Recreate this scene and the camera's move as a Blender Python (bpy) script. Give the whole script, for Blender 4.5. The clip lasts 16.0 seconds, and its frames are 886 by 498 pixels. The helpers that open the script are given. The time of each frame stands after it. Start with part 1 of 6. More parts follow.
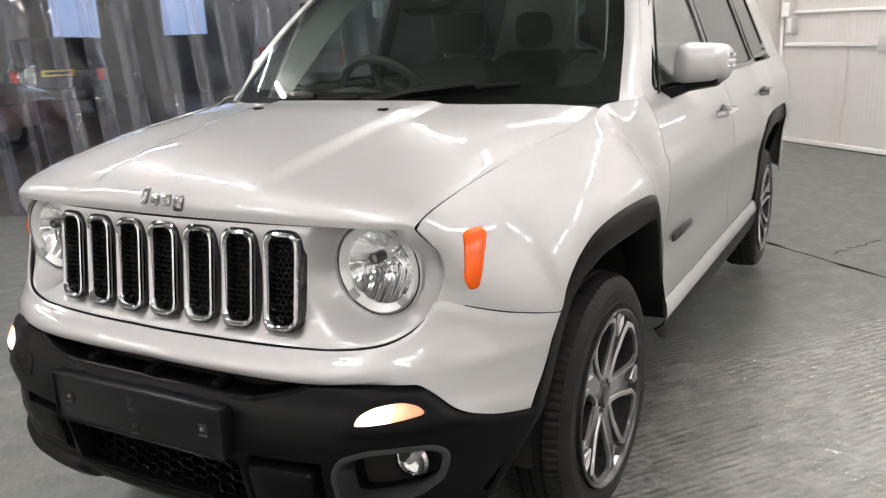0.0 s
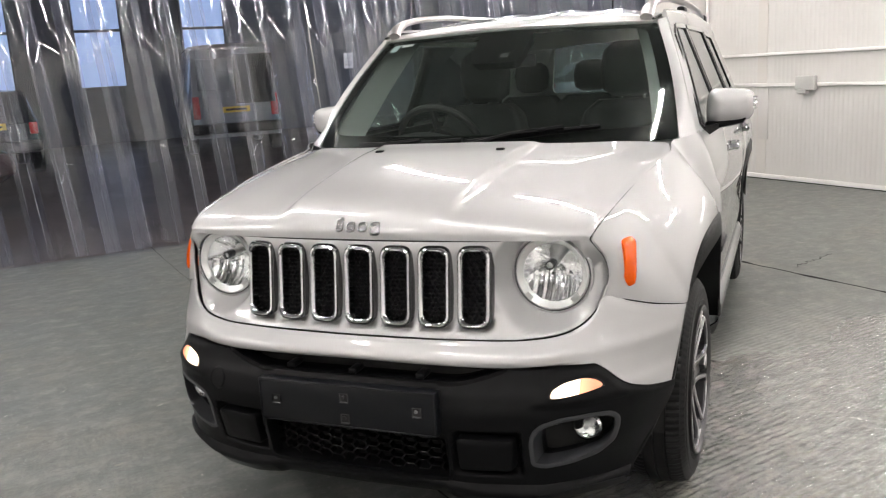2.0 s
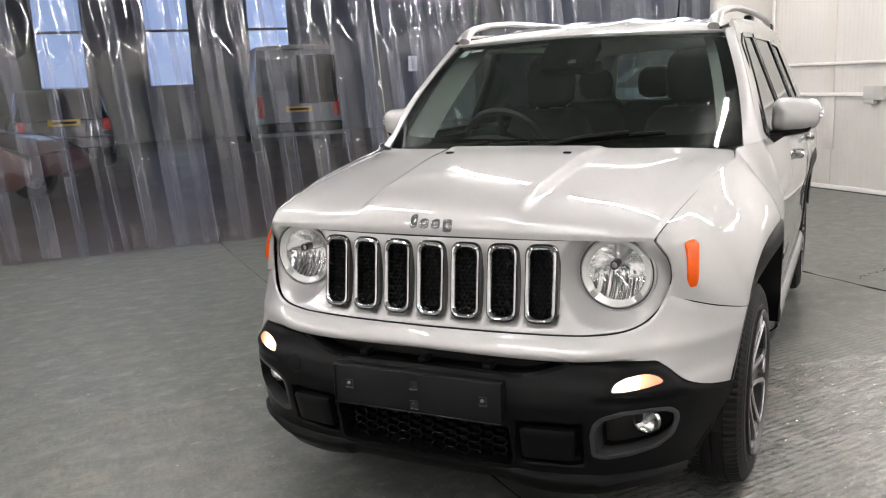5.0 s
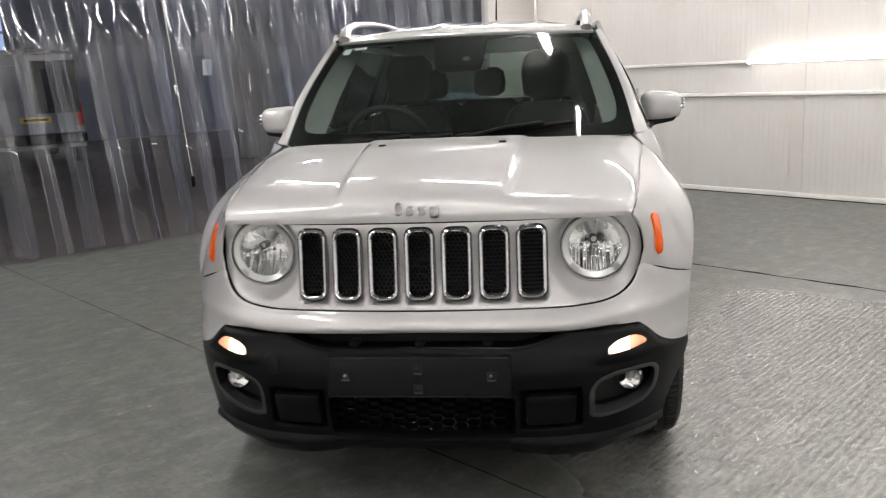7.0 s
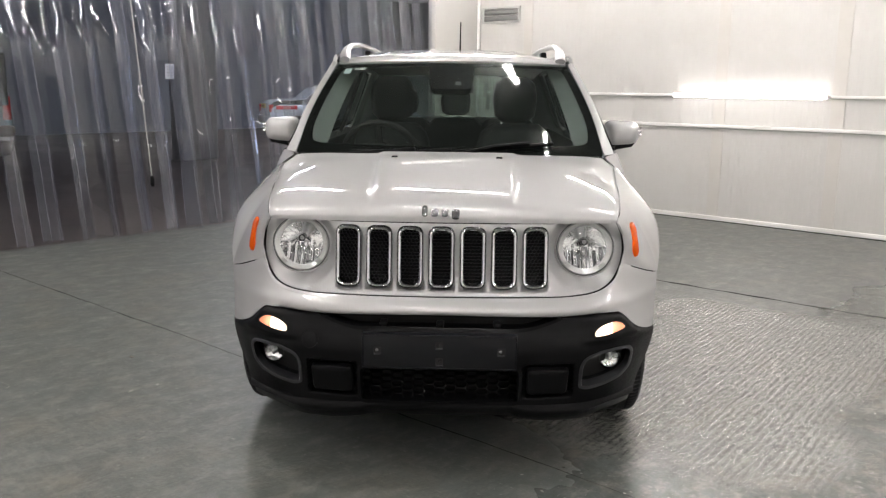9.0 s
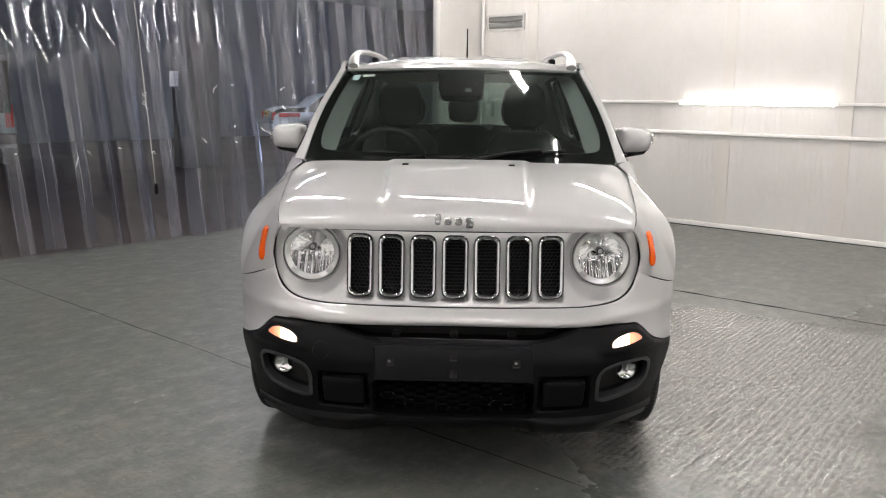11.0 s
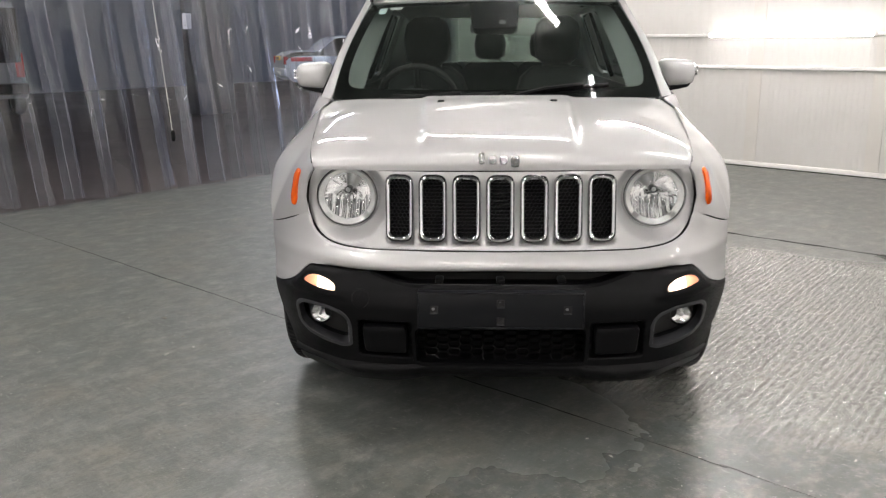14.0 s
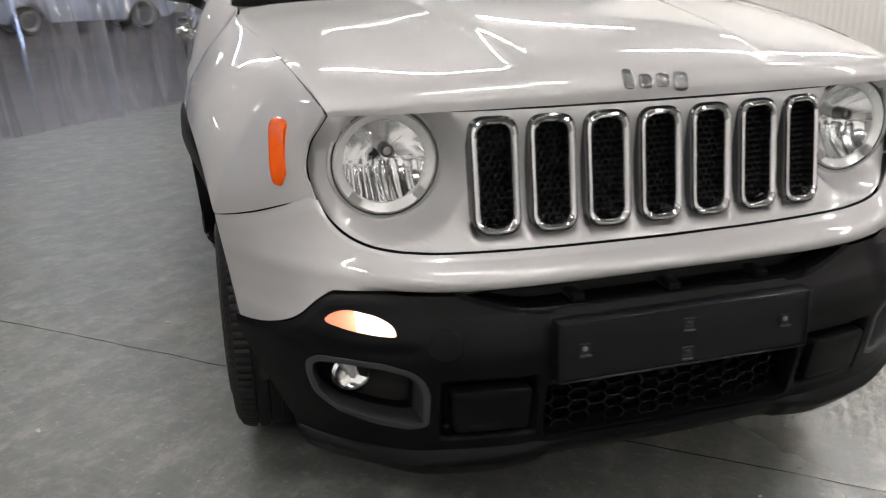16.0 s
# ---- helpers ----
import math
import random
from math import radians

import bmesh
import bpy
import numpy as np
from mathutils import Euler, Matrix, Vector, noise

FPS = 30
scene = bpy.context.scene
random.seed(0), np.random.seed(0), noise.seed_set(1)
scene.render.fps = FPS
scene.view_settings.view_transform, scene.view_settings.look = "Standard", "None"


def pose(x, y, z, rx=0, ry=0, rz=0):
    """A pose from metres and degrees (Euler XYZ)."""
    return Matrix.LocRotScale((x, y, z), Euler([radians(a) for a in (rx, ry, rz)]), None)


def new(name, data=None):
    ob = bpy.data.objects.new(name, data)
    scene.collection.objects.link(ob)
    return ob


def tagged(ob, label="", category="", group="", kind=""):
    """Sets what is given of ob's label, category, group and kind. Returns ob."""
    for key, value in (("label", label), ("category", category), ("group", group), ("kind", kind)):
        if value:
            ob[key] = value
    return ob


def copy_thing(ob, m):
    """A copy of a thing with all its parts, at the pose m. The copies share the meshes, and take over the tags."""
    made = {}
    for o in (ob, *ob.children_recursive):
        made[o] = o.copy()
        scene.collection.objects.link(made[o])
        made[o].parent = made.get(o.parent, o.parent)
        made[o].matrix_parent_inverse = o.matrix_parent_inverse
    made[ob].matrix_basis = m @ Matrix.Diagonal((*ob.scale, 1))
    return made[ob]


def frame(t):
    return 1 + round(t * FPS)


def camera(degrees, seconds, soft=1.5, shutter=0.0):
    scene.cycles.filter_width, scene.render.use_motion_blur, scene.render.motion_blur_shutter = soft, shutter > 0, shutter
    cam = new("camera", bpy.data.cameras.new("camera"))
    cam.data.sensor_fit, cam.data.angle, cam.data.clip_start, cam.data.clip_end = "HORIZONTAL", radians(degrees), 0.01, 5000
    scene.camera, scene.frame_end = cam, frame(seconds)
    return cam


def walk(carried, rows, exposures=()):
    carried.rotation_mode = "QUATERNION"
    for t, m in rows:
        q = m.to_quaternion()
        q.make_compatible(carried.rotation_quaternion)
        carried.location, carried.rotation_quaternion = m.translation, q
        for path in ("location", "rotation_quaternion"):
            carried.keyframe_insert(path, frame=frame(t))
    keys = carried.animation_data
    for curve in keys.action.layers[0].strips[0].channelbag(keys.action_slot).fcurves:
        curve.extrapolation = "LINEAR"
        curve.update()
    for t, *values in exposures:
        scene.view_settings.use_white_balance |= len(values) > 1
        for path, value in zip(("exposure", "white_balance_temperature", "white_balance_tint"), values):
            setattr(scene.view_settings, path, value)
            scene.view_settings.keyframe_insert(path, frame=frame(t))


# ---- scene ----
cam = camera(55.66, 16.0, soft=1.1, shutter=0.45)
# seconds, eye in metres, turn in degrees; the car faces -y, its middle is x = 0, its number plate y = 0
ROWS = [
    (0.0, 1.449, -1.172, 1.287, 75.46, 2.35, 28.68),
    (0.5, 1.337, -1.323, 1.318, 76.46, 1.93, 24.79),
    (1.0, 1.280, -1.517, 1.331, 77.69, 2.28, 23.97),
    (1.5, 1.203, -1.680, 1.356, 78.55, 2.28, 23.45),
    (2.0, 1.061, -1.837, 1.343, 78.10, 3.32, 21.82),
    (2.5, 1.035, -1.921, 1.351, 78.18, 2.57, 22.26),
    (3.0, 1.061, -1.947, 1.347, 78.49, 2.31, 24.23),
    (3.5, 1.075, -1.952, 1.345, 78.62, 2.49, 26.06),
    (3.7, 1.078, -1.956, 1.343, 78.64, 2.55, 26.50),
    (5.8, 1.017, -1.963, 1.355, 78.04, 2.11, 23.06),
    (6.0, 0.942, -1.981, 1.352, 78.02, 2.28, 20.24),
    (6.5, 0.632, -2.031, 1.333, 78.13, 2.84, 11.17),
    (7.0, 0.391, -2.236, 1.327, 78.34, 2.58, 7.23),
    (7.5, 0.245, -2.462, 1.342, 78.38, 1.83, 6.25),
    (8.0, 0.136, -2.644, 1.345, 78.31, 0.12, 3.84),
    (8.5, 0.081, -2.724, 1.363, 78.45, -0.88, 2.62),
    (9.0, 0.082, -2.729, 1.368, 79.19, -0.63, 1.67),
    (9.2, 0.083, -2.736, 1.367, 79.61, -0.60, 1.18),
    (11.3, 0.032, -2.651, 1.363, 79.70, -0.49, 1.92),
    (11.5, 0.030, -2.637, 1.371, 79.39, -0.27, 2.12),
    (12.0, 0.029, -2.628, 1.367, 78.76, 0.24, 2.41),
    (12.5, 0.018, -2.617, 1.363, 78.05, 1.00, 2.38),
    (13.0, 0.016, -2.616, 1.359, 77.73, 1.01, 2.34),
    (13.5, 0.002, -2.609, 1.357, 77.24, 0.59, 2.43),
    (14.0, -0.065, -2.522, 1.324, 75.92, 0.55, 2.46),
    (14.5, -0.170, -2.231, 1.268, 74.25, 0.77, 1.16),
    (15.0, -0.342, -1.899, 1.238, 72.80, 0.94, -2.64),
    (15.5, -0.606, -1.587, 1.194, 72.63, 1.78, -9.50),
    (16.0, -0.821, -1.270, 1.150, 71.65, 1.31, -16.12),
]
walk(cam, [(t, pose(x, y, z, rx, ry, rz)) for t, x, y, z, rx, ry, rz in ROWS], [(0.0, 0.36), (3.7, 0.35), (6.0, 0.22), (7.0, 0.09), (9.2, 0.08), (12.5, 0.02), (13.5, 0.10), (14.5, 0.38), (15.5, 0.17), (16.0, 0.06)])
scene.view_settings.exposure = 0.0

# ---- world ----
world = bpy.data.worlds.new("world")
scene.world = world
world.use_nodes = True
world.node_tree.nodes["Background"].inputs["Color"].default_value = (0.60, 0.70, 0.85, 1)
world.node_tree.nodes["Background"].inputs["Strength"].default_value = 0.6


# ---- materials ----
def nodes_of(name):
    m = bpy.data.materials.new(name)
    m.use_nodes = True
    nt = m.node_tree
    return m, nt, nt.nodes["Principled BSDF"]


def surface(name, colour, rough=0.5, metal=0.0, second=None, scale=8.0, amount=0.5, grain=0.0, grain_scale=200.0, coat=0.0,
            coat_rough=0.03, rough_var=0.0, spec=0.5, stretch=(1, 1, 1), sheen=0.0):
    """A principled surface with blotches (second colour), grain bump and uneven gloss, in object metres."""
    m, nt, b = nodes_of(name)
    N, L = nt.nodes, nt.links
    b.inputs["Roughness"].default_value = rough
    b.inputs["Metallic"].default_value = metal
    b.inputs["Coat Weight"].default_value = coat
    b.inputs["Coat Roughness"].default_value = coat_rough
    b.inputs["Specular IOR Level"].default_value = spec
    co = N.new("ShaderNodeTexCoord")
    mp = N.new("ShaderNodeMapping")
    mp.inputs["Scale"].default_value = stretch
    L.new(co.outputs["Object"], mp.inputs["Vector"])
    n1 = N.new("ShaderNodeTexNoise")
    n1.inputs["Scale"].default_value = scale
    n1.inputs["Detail"].default_value = 6
    n1.inputs["Roughness"].default_value = 0.65
    L.new(mp.outputs["Vector"], n1.inputs["Vector"])
    mix = N.new("ShaderNodeMix")
    mix.data_type = "RGBA"
    second = second or tuple(c * 0.85 for c in colour)
    mix.inputs["A"].default_value = (*colour, 1)
    mix.inputs["B"].default_value = (*second, 1)
    r = N.new("ShaderNodeMapRange")
    r.inputs["From Min"].default_value, r.inputs["From Max"].default_value = 0.42, 0.68
    r.inputs["To Max"].default_value = amount
    L.new(n1.outputs["Fac"], r.inputs["Value"])
    L.new(r.outputs["Result"], mix.inputs["Factor"])
    L.new(mix.outputs["Result"], b.inputs["Base Color"])
    if rough_var:
        r2 = N.new("ShaderNodeMapRange")
        r2.inputs["To Min"].default_value = max(0.02, rough - rough_var)
        r2.inputs["To Max"].default_value = rough + rough_var
        L.new(n1.outputs["Fac"], r2.inputs["Value"])
        L.new(r2.outputs["Result"], b.inputs["Roughness"])
    if grain:
        n2 = N.new("ShaderNodeTexNoise")
        n2.inputs["Scale"].default_value = grain_scale
        n2.inputs["Detail"].default_value = 3
        L.new(mp.outputs["Vector"], n2.inputs["Vector"])
        bp = N.new("ShaderNodeBump")
        bp.inputs["Strength"].default_value = grain
        bp.inputs["Distance"].default_value = 0.002
        L.new(n2.outputs["Fac"], bp.inputs["Height"])
        L.new(bp.outputs["Normal"], b.inputs["Normal"])
    return m


def glowing(name, colour, strength):
    m, nt, b = nodes_of(name)
    b.inputs["Base Color"].default_value = (*colour, 1)
    b.inputs["Emission Color"].default_value = (*colour, 1)
    b.inputs["Emission Strength"].default_value = strength
    return m


def clear(name, tint, gloss=0.05, rough=0.02, haze=0.0, haze_colour=(0.7, 0.72, 0.78), bump=0.0, bump_scale=3.0, stretch=(1, 1, 1)):
    """Thin clear sheet: see-through with a Fresnel gloss and a little haze."""
    m, nt, b = nodes_of(name)
    N, L = nt.nodes, nt.links
    N.remove(b)
    out = N["Material Output"]
    tr = N.new("ShaderNodeBsdfTransparent")
    tr.inputs["Color"].default_value = (*tint, 1)
    gl = N.new("ShaderNodeBsdfGlossy")
    gl.inputs["Roughness"].default_value = rough
    fr = N.new("ShaderNodeLayerWeight")
    fr.inputs["Blend"].default_value = 0.5
    power = N.new("ShaderNodeMath")
    power.operation = "POWER"
    power.inputs[1].default_value = 5.0
    L.new(fr.outputs["Facing"], power.inputs[0])
    scale = N.new("ShaderNodeMath")
    scale.operation = "MULTIPLY_ADD"
    scale.inputs[1].default_value = 1 - gloss
    scale.inputs[2].default_value = gloss
    scale.use_clamp = True
    L.new(power.outputs["Value"], scale.inputs[0])
    mix = N.new("ShaderNodeMixShader")
    L.new(scale.outputs["Value"], mix.inputs["Fac"])
    base = tr
    if haze:
        df = N.new("ShaderNodeBsdfDiffuse")
        df.inputs["Color"].default_value = (*haze_colour, 1)
        hz = N.new("ShaderNodeMixShader")
        nz = N.new("ShaderNodeTexNoise")
        nz.inputs["Scale"].default_value = 2.5
        nz.inputs["Detail"].default_value = 5
        co2 = N.new("ShaderNodeTexCoord")
        mp2 = N.new("ShaderNodeMapping")
        mp2.inputs["Scale"].default_value = (3, 3, 0.5)
        L.new(co2.outputs["Object"], mp2.inputs["Vector"])
        L.new(mp2.outputs["Vector"], nz.inputs["Vector"])
        rr = N.new("ShaderNodeMapRange")
        rr.inputs["From Min"].default_value, rr.inputs["From Max"].default_value = 0.3, 0.7
        rr.inputs["To Min"].default_value, rr.inputs["To Max"].default_value = haze * 0.5, haze * 1.5
        L.new(nz.outputs["Fac"], rr.inputs["Value"])
        each, vary, much = N.new("ShaderNodeObjectInfo"), N.new("ShaderNodeMapRange"), N.new("ShaderNodeMath")
        vary.inputs["To Min"].default_value, vary.inputs["To Max"].default_value = 0.35, 1.65
        much.operation = "MULTIPLY"
        L.new(each.outputs["Random"], vary.inputs["Value"])
        L.new(vary.outputs["Result"], much.inputs[0])
        L.new(rr.outputs["Result"], much.inputs[1])
        L.new(much.outputs["Value"], hz.inputs["Fac"])
        L.new(tr.outputs["BSDF"], hz.inputs[1])
        L.new(df.outputs["BSDF"], hz.inputs[2])
        base = hz
    L.new(base.outputs[0], mix.inputs[1])
    L.new(gl.outputs["BSDF"], mix.inputs[2])
    L.new(mix.outputs["Shader"], out.inputs["Surface"])
    if bump:
        co = N.new("ShaderNodeTexCoord")
        mp = N.new("ShaderNodeMapping")
        mp.inputs["Scale"].default_value = stretch
        nz = N.new("ShaderNodeTexNoise")
        nz.inputs["Scale"].default_value = bump_scale
        bp = N.new("ShaderNodeBump")
        bp.inputs["Strength"].default_value = bump
        bp.inputs["Distance"].default_value = 0.02
        L.new(co.outputs["Object"], mp.inputs["Vector"])
        L.new(mp.outputs["Vector"], nz.inputs["Vector"])
        L.new(nz.outputs["Fac"], bp.inputs["Height"])
        L.new(bp.outputs["Normal"], gl.inputs["Normal"])
        L.new(bp.outputs["Normal"], fr.inputs["Normal"])
    return m


SILVER = surface("silver_paint", (0.457, 0.455, 0.455), rough=0.57, metal=0.58, second=(0.430, 0.428, 0.428), scale=900, amount=0.5, coat=1.0, coat_rough=0.012)
BLACK_PLASTIC = surface("black_grained_plastic", (0.0028, 0.0029, 0.0033), rough=0.40, second=(0.0046, 0.0047, 0.0053), scale=14, amount=0.6, grain=0.2, grain_scale=700, rough_var=0.05, spec=0.10)
MESH_BLACK = surface("black_mesh_plastic", (0.008, 0.008, 0.0085), rough=0.38, spec=0.14)
FRIT = surface("black_printed_border", (0.002, 0.002, 0.002), rough=0.8, spec=0.0)
DARK_GAP = surface("black_void_plastic", (0.006, 0.006, 0.006), rough=0.7)
GLOSS_BLACK = surface("gloss_black_trim", (0.01, 0.01, 0.011), rough=0.12, coat=0.4)
GREY_BEZEL = surface("grey_satin_plastic", (0.024, 0.025, 0.028), rough=0.42, scale=30, amount=0.4)
GREY_BOLT = surface("dull_zinc", (0.22, 0.22, 0.22), rough=0.4, metal=0.6)
CHROME = surface("chrome", (0.66, 0.66, 0.675), rough=0.09, metal=1.0, scale=40, amount=0.2)
SATIN = surface("satin_silver_plastic", (0.48, 0.48, 0.48), rough=0.3, metal=0.7, coat=0.4)
RUBBER = surface("tyre_rubber", (0.008, 0.008, 0.0085), rough=0.55, spec=0.20, second=(0.013, 0.0128, 0.0125), scale=9, amount=0.6, grain=0.3, grain_scale=300)
RIM_DARK = surface("dark_grey_wheel_paint", (0.045, 0.043, 0.046), rough=0.35, metal=0.5, coat=0.6, scale=20, amount=0.3)
RIM_GREY = surface("grey_wheel_paint", (0.20, 0.192, 0.198), rough=0.38, metal=0.4, coat=0.5, scale=20, amount=0.3)
# near-black with random brownish blotches
BARREL = surface("near_black_barrel", (0.014, 0.013, 0.013), rough=0.6, second=(0.03, 0.027, 0.024), scale=30, amount=0.5)
RIM_CUT = surface("machined_alloy", (0.44, 0.435, 0.44), rough=0.30, metal=1.0, scale=60, amount=0.3)
ORANGE = surface("orange_lens", (0.72, 0.095, 0.003), rough=0.22, second=(0.64, 0.08, 0.003), scale=60, amount=0.4, coat=0.12, spec=0.3)
REFLECTOR = surface("lamp_reflector", (0.88, 0.88, 0.89), rough=0.20, metal=1.0, scale=25, amount=0.35)
BOWL = surface("bright_lamp_bowl", (0.92, 0.92, 0.925), rough=0.13, metal=1.0, scale=25, amount=0.2)
PALE_RING = surface("pale_lamp_ring", (0.76, 0.76, 0.75), rough=0.22, metal=0.35, scale=60, amount=0.3, coat=0.6)
PLATE_BLACK = surface("smooth_black_plate", (0.0045, 0.005, 0.0065), rough=0.30, second=(0.0068, 0.0072, 0.0085), scale=20, amount=0.5, spec=0.25, rough_var=0.05)
MESH_GLOSS = surface("gloss_black_mesh", (0.0022, 0.0022, 0.0026), rough=0.22, spec=0.07)
LENS = clear("clear_lens", (0.97, 0.98, 0.98), gloss=0.04, bump=0.02, bump_scale=30)
# windscreen's faint green haze is a painted veil lifting the dark cabin
GLASS = clear("windscreen_glass", (0.86, 0.91, 0.89), gloss=0.04, haze=0.0038, haze_colour=(0.46, 0.55, 0.50))
SIDE_GLASS = clear("side_glass", (0.82, 0.87, 0.845), gloss=0.11)
DARK_GLASS = clear("tinted_glass", (0.30, 0.34, 0.33), gloss=0.06)
REAR_GLASS = clear("rear_window_glass", (0.52, 0.575, 0.55), gloss=0.06)


def lit_lens(name, colour, at, near, far, reach):
    """A lamp lens, brightest over its bulb; the two lamps lie at +x and -x."""
    m, nt, b = nodes_of(name)
    N, L = nt.nodes, nt.links
    b.inputs["Base Color"].default_value = (*colour, 1)
    b.inputs["Emission Color"].default_value = (*colour, 1)
    b.inputs["Roughness"].default_value = 0.15
    co, ab, dist, r = N.new("ShaderNodeTexCoord"), N.new("ShaderNodeVectorMath"), N.new("ShaderNodeVectorMath"), N.new("ShaderNodeMapRange")
    ab.operation, dist.operation, r.interpolation_type = "ABSOLUTE", "DISTANCE", "SMOOTHSTEP"
    dist.inputs[1].default_value = at
    r.inputs["From Min"].default_value, r.inputs["From Max"].default_value = 0.008, reach
    r.inputs["To Min"].default_value, r.inputs["To Max"].default_value = near, far
    L.new(co.outputs["Object"], ab.inputs[0])
    L.new(ab.outputs["Vector"], dist.inputs[0])
    L.new(dist.outputs["Value"], r.inputs["Value"])
    L.new(r.outputs["Result"], b.inputs["Emission Strength"])
    return m


LIT_LAMP = lit_lens("lit_lamp", (1.0, 0.75, 0.58), (0.570, 0.102, 0.551), 3.6, 0.75, 0.060)
BADGE_CHROME = surface("badge_chrome", (0.27, 0.27, 0.275), rough=0.22, metal=1.0)
LIT_AMBER = lit_lens("lit_amber", (0.88, 0.33, 0.19), (0.590, 0.111, 0.555), 1.4, 0.34, 0.055)
INTERIOR = surface("dark_interior_plastic", (0.009, 0.0092, 0.0092), rough=0.65, grain=0.2, grain_scale=400)
SEAT_CLOTH = surface("black_seat_fabric", (0.008, 0.0083, 0.0083), rough=0.85, second=(0.012, 0.012, 0.0125), scale=40, grain=0.4, grain_scale=900)
TRIM_PALE = surface("pale_pillar_trim", (0.21, 0.235, 0.22), rough=0.8)
HEADLINER = surface("grey_headliner", (0.46, 0.48, 0.45), rough=0.9)


# ---- building helpers ----
def curve(*pts):
    """A smooth, overshoot-free curve through (x, value) pairs; values may be tuples."""
    X = np.array([p[0] for p in pts], float)
    V = np.array([p[1] for p in pts], float)
    V = V.reshape(len(pts), -1)
    h = np.diff(X)[:, None]
    d = np.diff(V, axis=0) / h
    m = np.zeros_like(V)
    m[0], m[-1] = d[0], d[-1]
    for i in range(1, len(X) - 1):
        w1, w2 = 2 * h[i] + h[i - 1], h[i] + 2 * h[i - 1]
        same = d[i - 1] * d[i] > 0
        safe0, safe1 = np.where(same, d[i - 1], 1), np.where(same, d[i], 1)
        m[i] = np.where(same, (w1 + w2) / (w1 / safe0 + w2 / safe1), 0)
    n = V.shape[1]

    def at(x):
        x = min(max(x, X[0]), X[-1])
        i = min(int(np.searchsorted(X, x, side="right")) - 1, len(X) - 2)
        i = max(i, 0)
        s = (x - X[i]) / h[i, 0]
        v = ((1 + 2 * s) * (1 - s) ** 2 * V[i] + s * (1 - s) ** 2 * h[i, 0] * m[i] + s * s * (3 - 2 * s) * V[i + 1] + s * s * (s - 1) * h[i, 0] * m[i + 1])
        return float(v[0]) if n == 1 else tuple(float(q) for q in v)
    return at


def smooth(a, b, x):
    s = min(max((x - a) / (b - a), 0.0), 1.0)
    return s * s * (3 - 2 * s)


def mark_sharp(bm, angle=0.7):
    bm.normal_update()
    for e in bm.edges:
        e.smooth = not (len(e.link_faces) == 2 and e.calc_face_angle(0) > angle)
    for f in bm.faces:
        f.smooth = True


def part(name, bm, material, parent=None, label="", angle=0.7):
    """Links a bmesh as one mesh object under a thing or part."""
    mark_sharp(bm, angle)
    me = bpy.data.meshes.new(name)
    bm.to_mesh(me)
    bm.free()
    me.materials.append(material)
    ob = new(name, me)
    ob.parent = parent
    if label:
        tagged(ob, label)
    return ob


def thing(name, label, category, at=None, group="", kind=""):
    ob = new(name)
    ob.empty_display_size = 0.1
    if at is not None:
        ob.matrix_basis = at
    return tagged(ob, label, category, group, kind)


def face_out(bm, centre):
    bm.normal_update()
    c = Vector(centre)
    if sum(f.normal.dot(f.calc_center_median() - c) * f.calc_area() for f in bm.faces) < 0:
        bmesh.ops.reverse_faces(bm, faces=bm.faces[:])
    bm.normal_update()


def thicken(bm, t):
    """Gives a sheet its thickness, inwards."""
    bm.normal_update()
    old_v, old_f = bm.verts[:], bm.faces[:]
    edges = [(e.verts[0], e.verts[1], e.link_faces[0]) for e in bm.edges if len(e.link_faces) == 1]
    twin = {v: bm.verts.new(v.co - v.normal * t) for v in old_v}
    for f in old_f:
        bm.faces.new([twin[v] for v in reversed(f.verts)])
    for a, b, f in edges:
        vs = list(f.verts)
        i = vs.index(a)
        if vs[(i + 1) % len(vs)] is b:
            bm.faces.new((b, a, twin[a], twin[b]))
        else:
            bm.faces.new((a, b, twin[b], twin[a]))


def sheet(fn, nu, nv, keep=None, both=False, centre=(0, 2.1, 0.8), thick=0.004, wrap=False):
    """A sheet fn(u, v), u and v in 0..1; keep(x, y, z) tells which cells stay; both: with its mirror image."""
    bm = bmesh.new()
    for sgn in ((1, -1) if both else (1,)):
        V = [[bm.verts.new((sgn * p[0], p[1], p[2])) for p in (fn(i / nu, j / nv) for j in range(nv + 1))] for i in range(nu + (0 if wrap else 1))]
        for i in range(nu):
            for j in range(nv):
                q = [V[i][j], V[(i + 1) % len(V)][j], V[(i + 1) % len(V)][j + 1], V[i][j + 1]]
                if keep:
                    c = sum((v.co for v in q), Vector()) / 4
                    if not keep(c.x, c.y, c.z):
                        continue
                bm.faces.new(q if sgn > 0 else q[::-1])
    if both:
        bmesh.ops.remove_doubles(bm, verts=bm.verts[:], dist=1e-4)
    bmesh.ops.delete(bm, geom=[v for v in bm.verts if not v.link_faces], context="VERTS")
    if centre is not None:
        face_out(bm, centre)
    if thick:
        thicken(bm, thick)
    return bm


def rounded(poly, radius, steps=5):
    """A polygon with rounded corners: list of 2D points."""
    out = []
    n = len(poly)
    for i in range(n):
        p0, p, p1 = (Vector(poly[(i - 1) % n]), Vector(poly[i]), Vector(poly[(i + 1) % n]))
        a, b = (p0 - p), (p1 - p)
        r = min(radius, a.length * 0.45, b.length * 0.45)
        s, e = p + a.normalized() * r, p + b.normalized() * r
        for k in range(steps + 1):
            t = k / steps
            out.append(tuple((1 - t) ** 2 * s + 2 * t * (1 - t) * p + t * t * e))
    return out


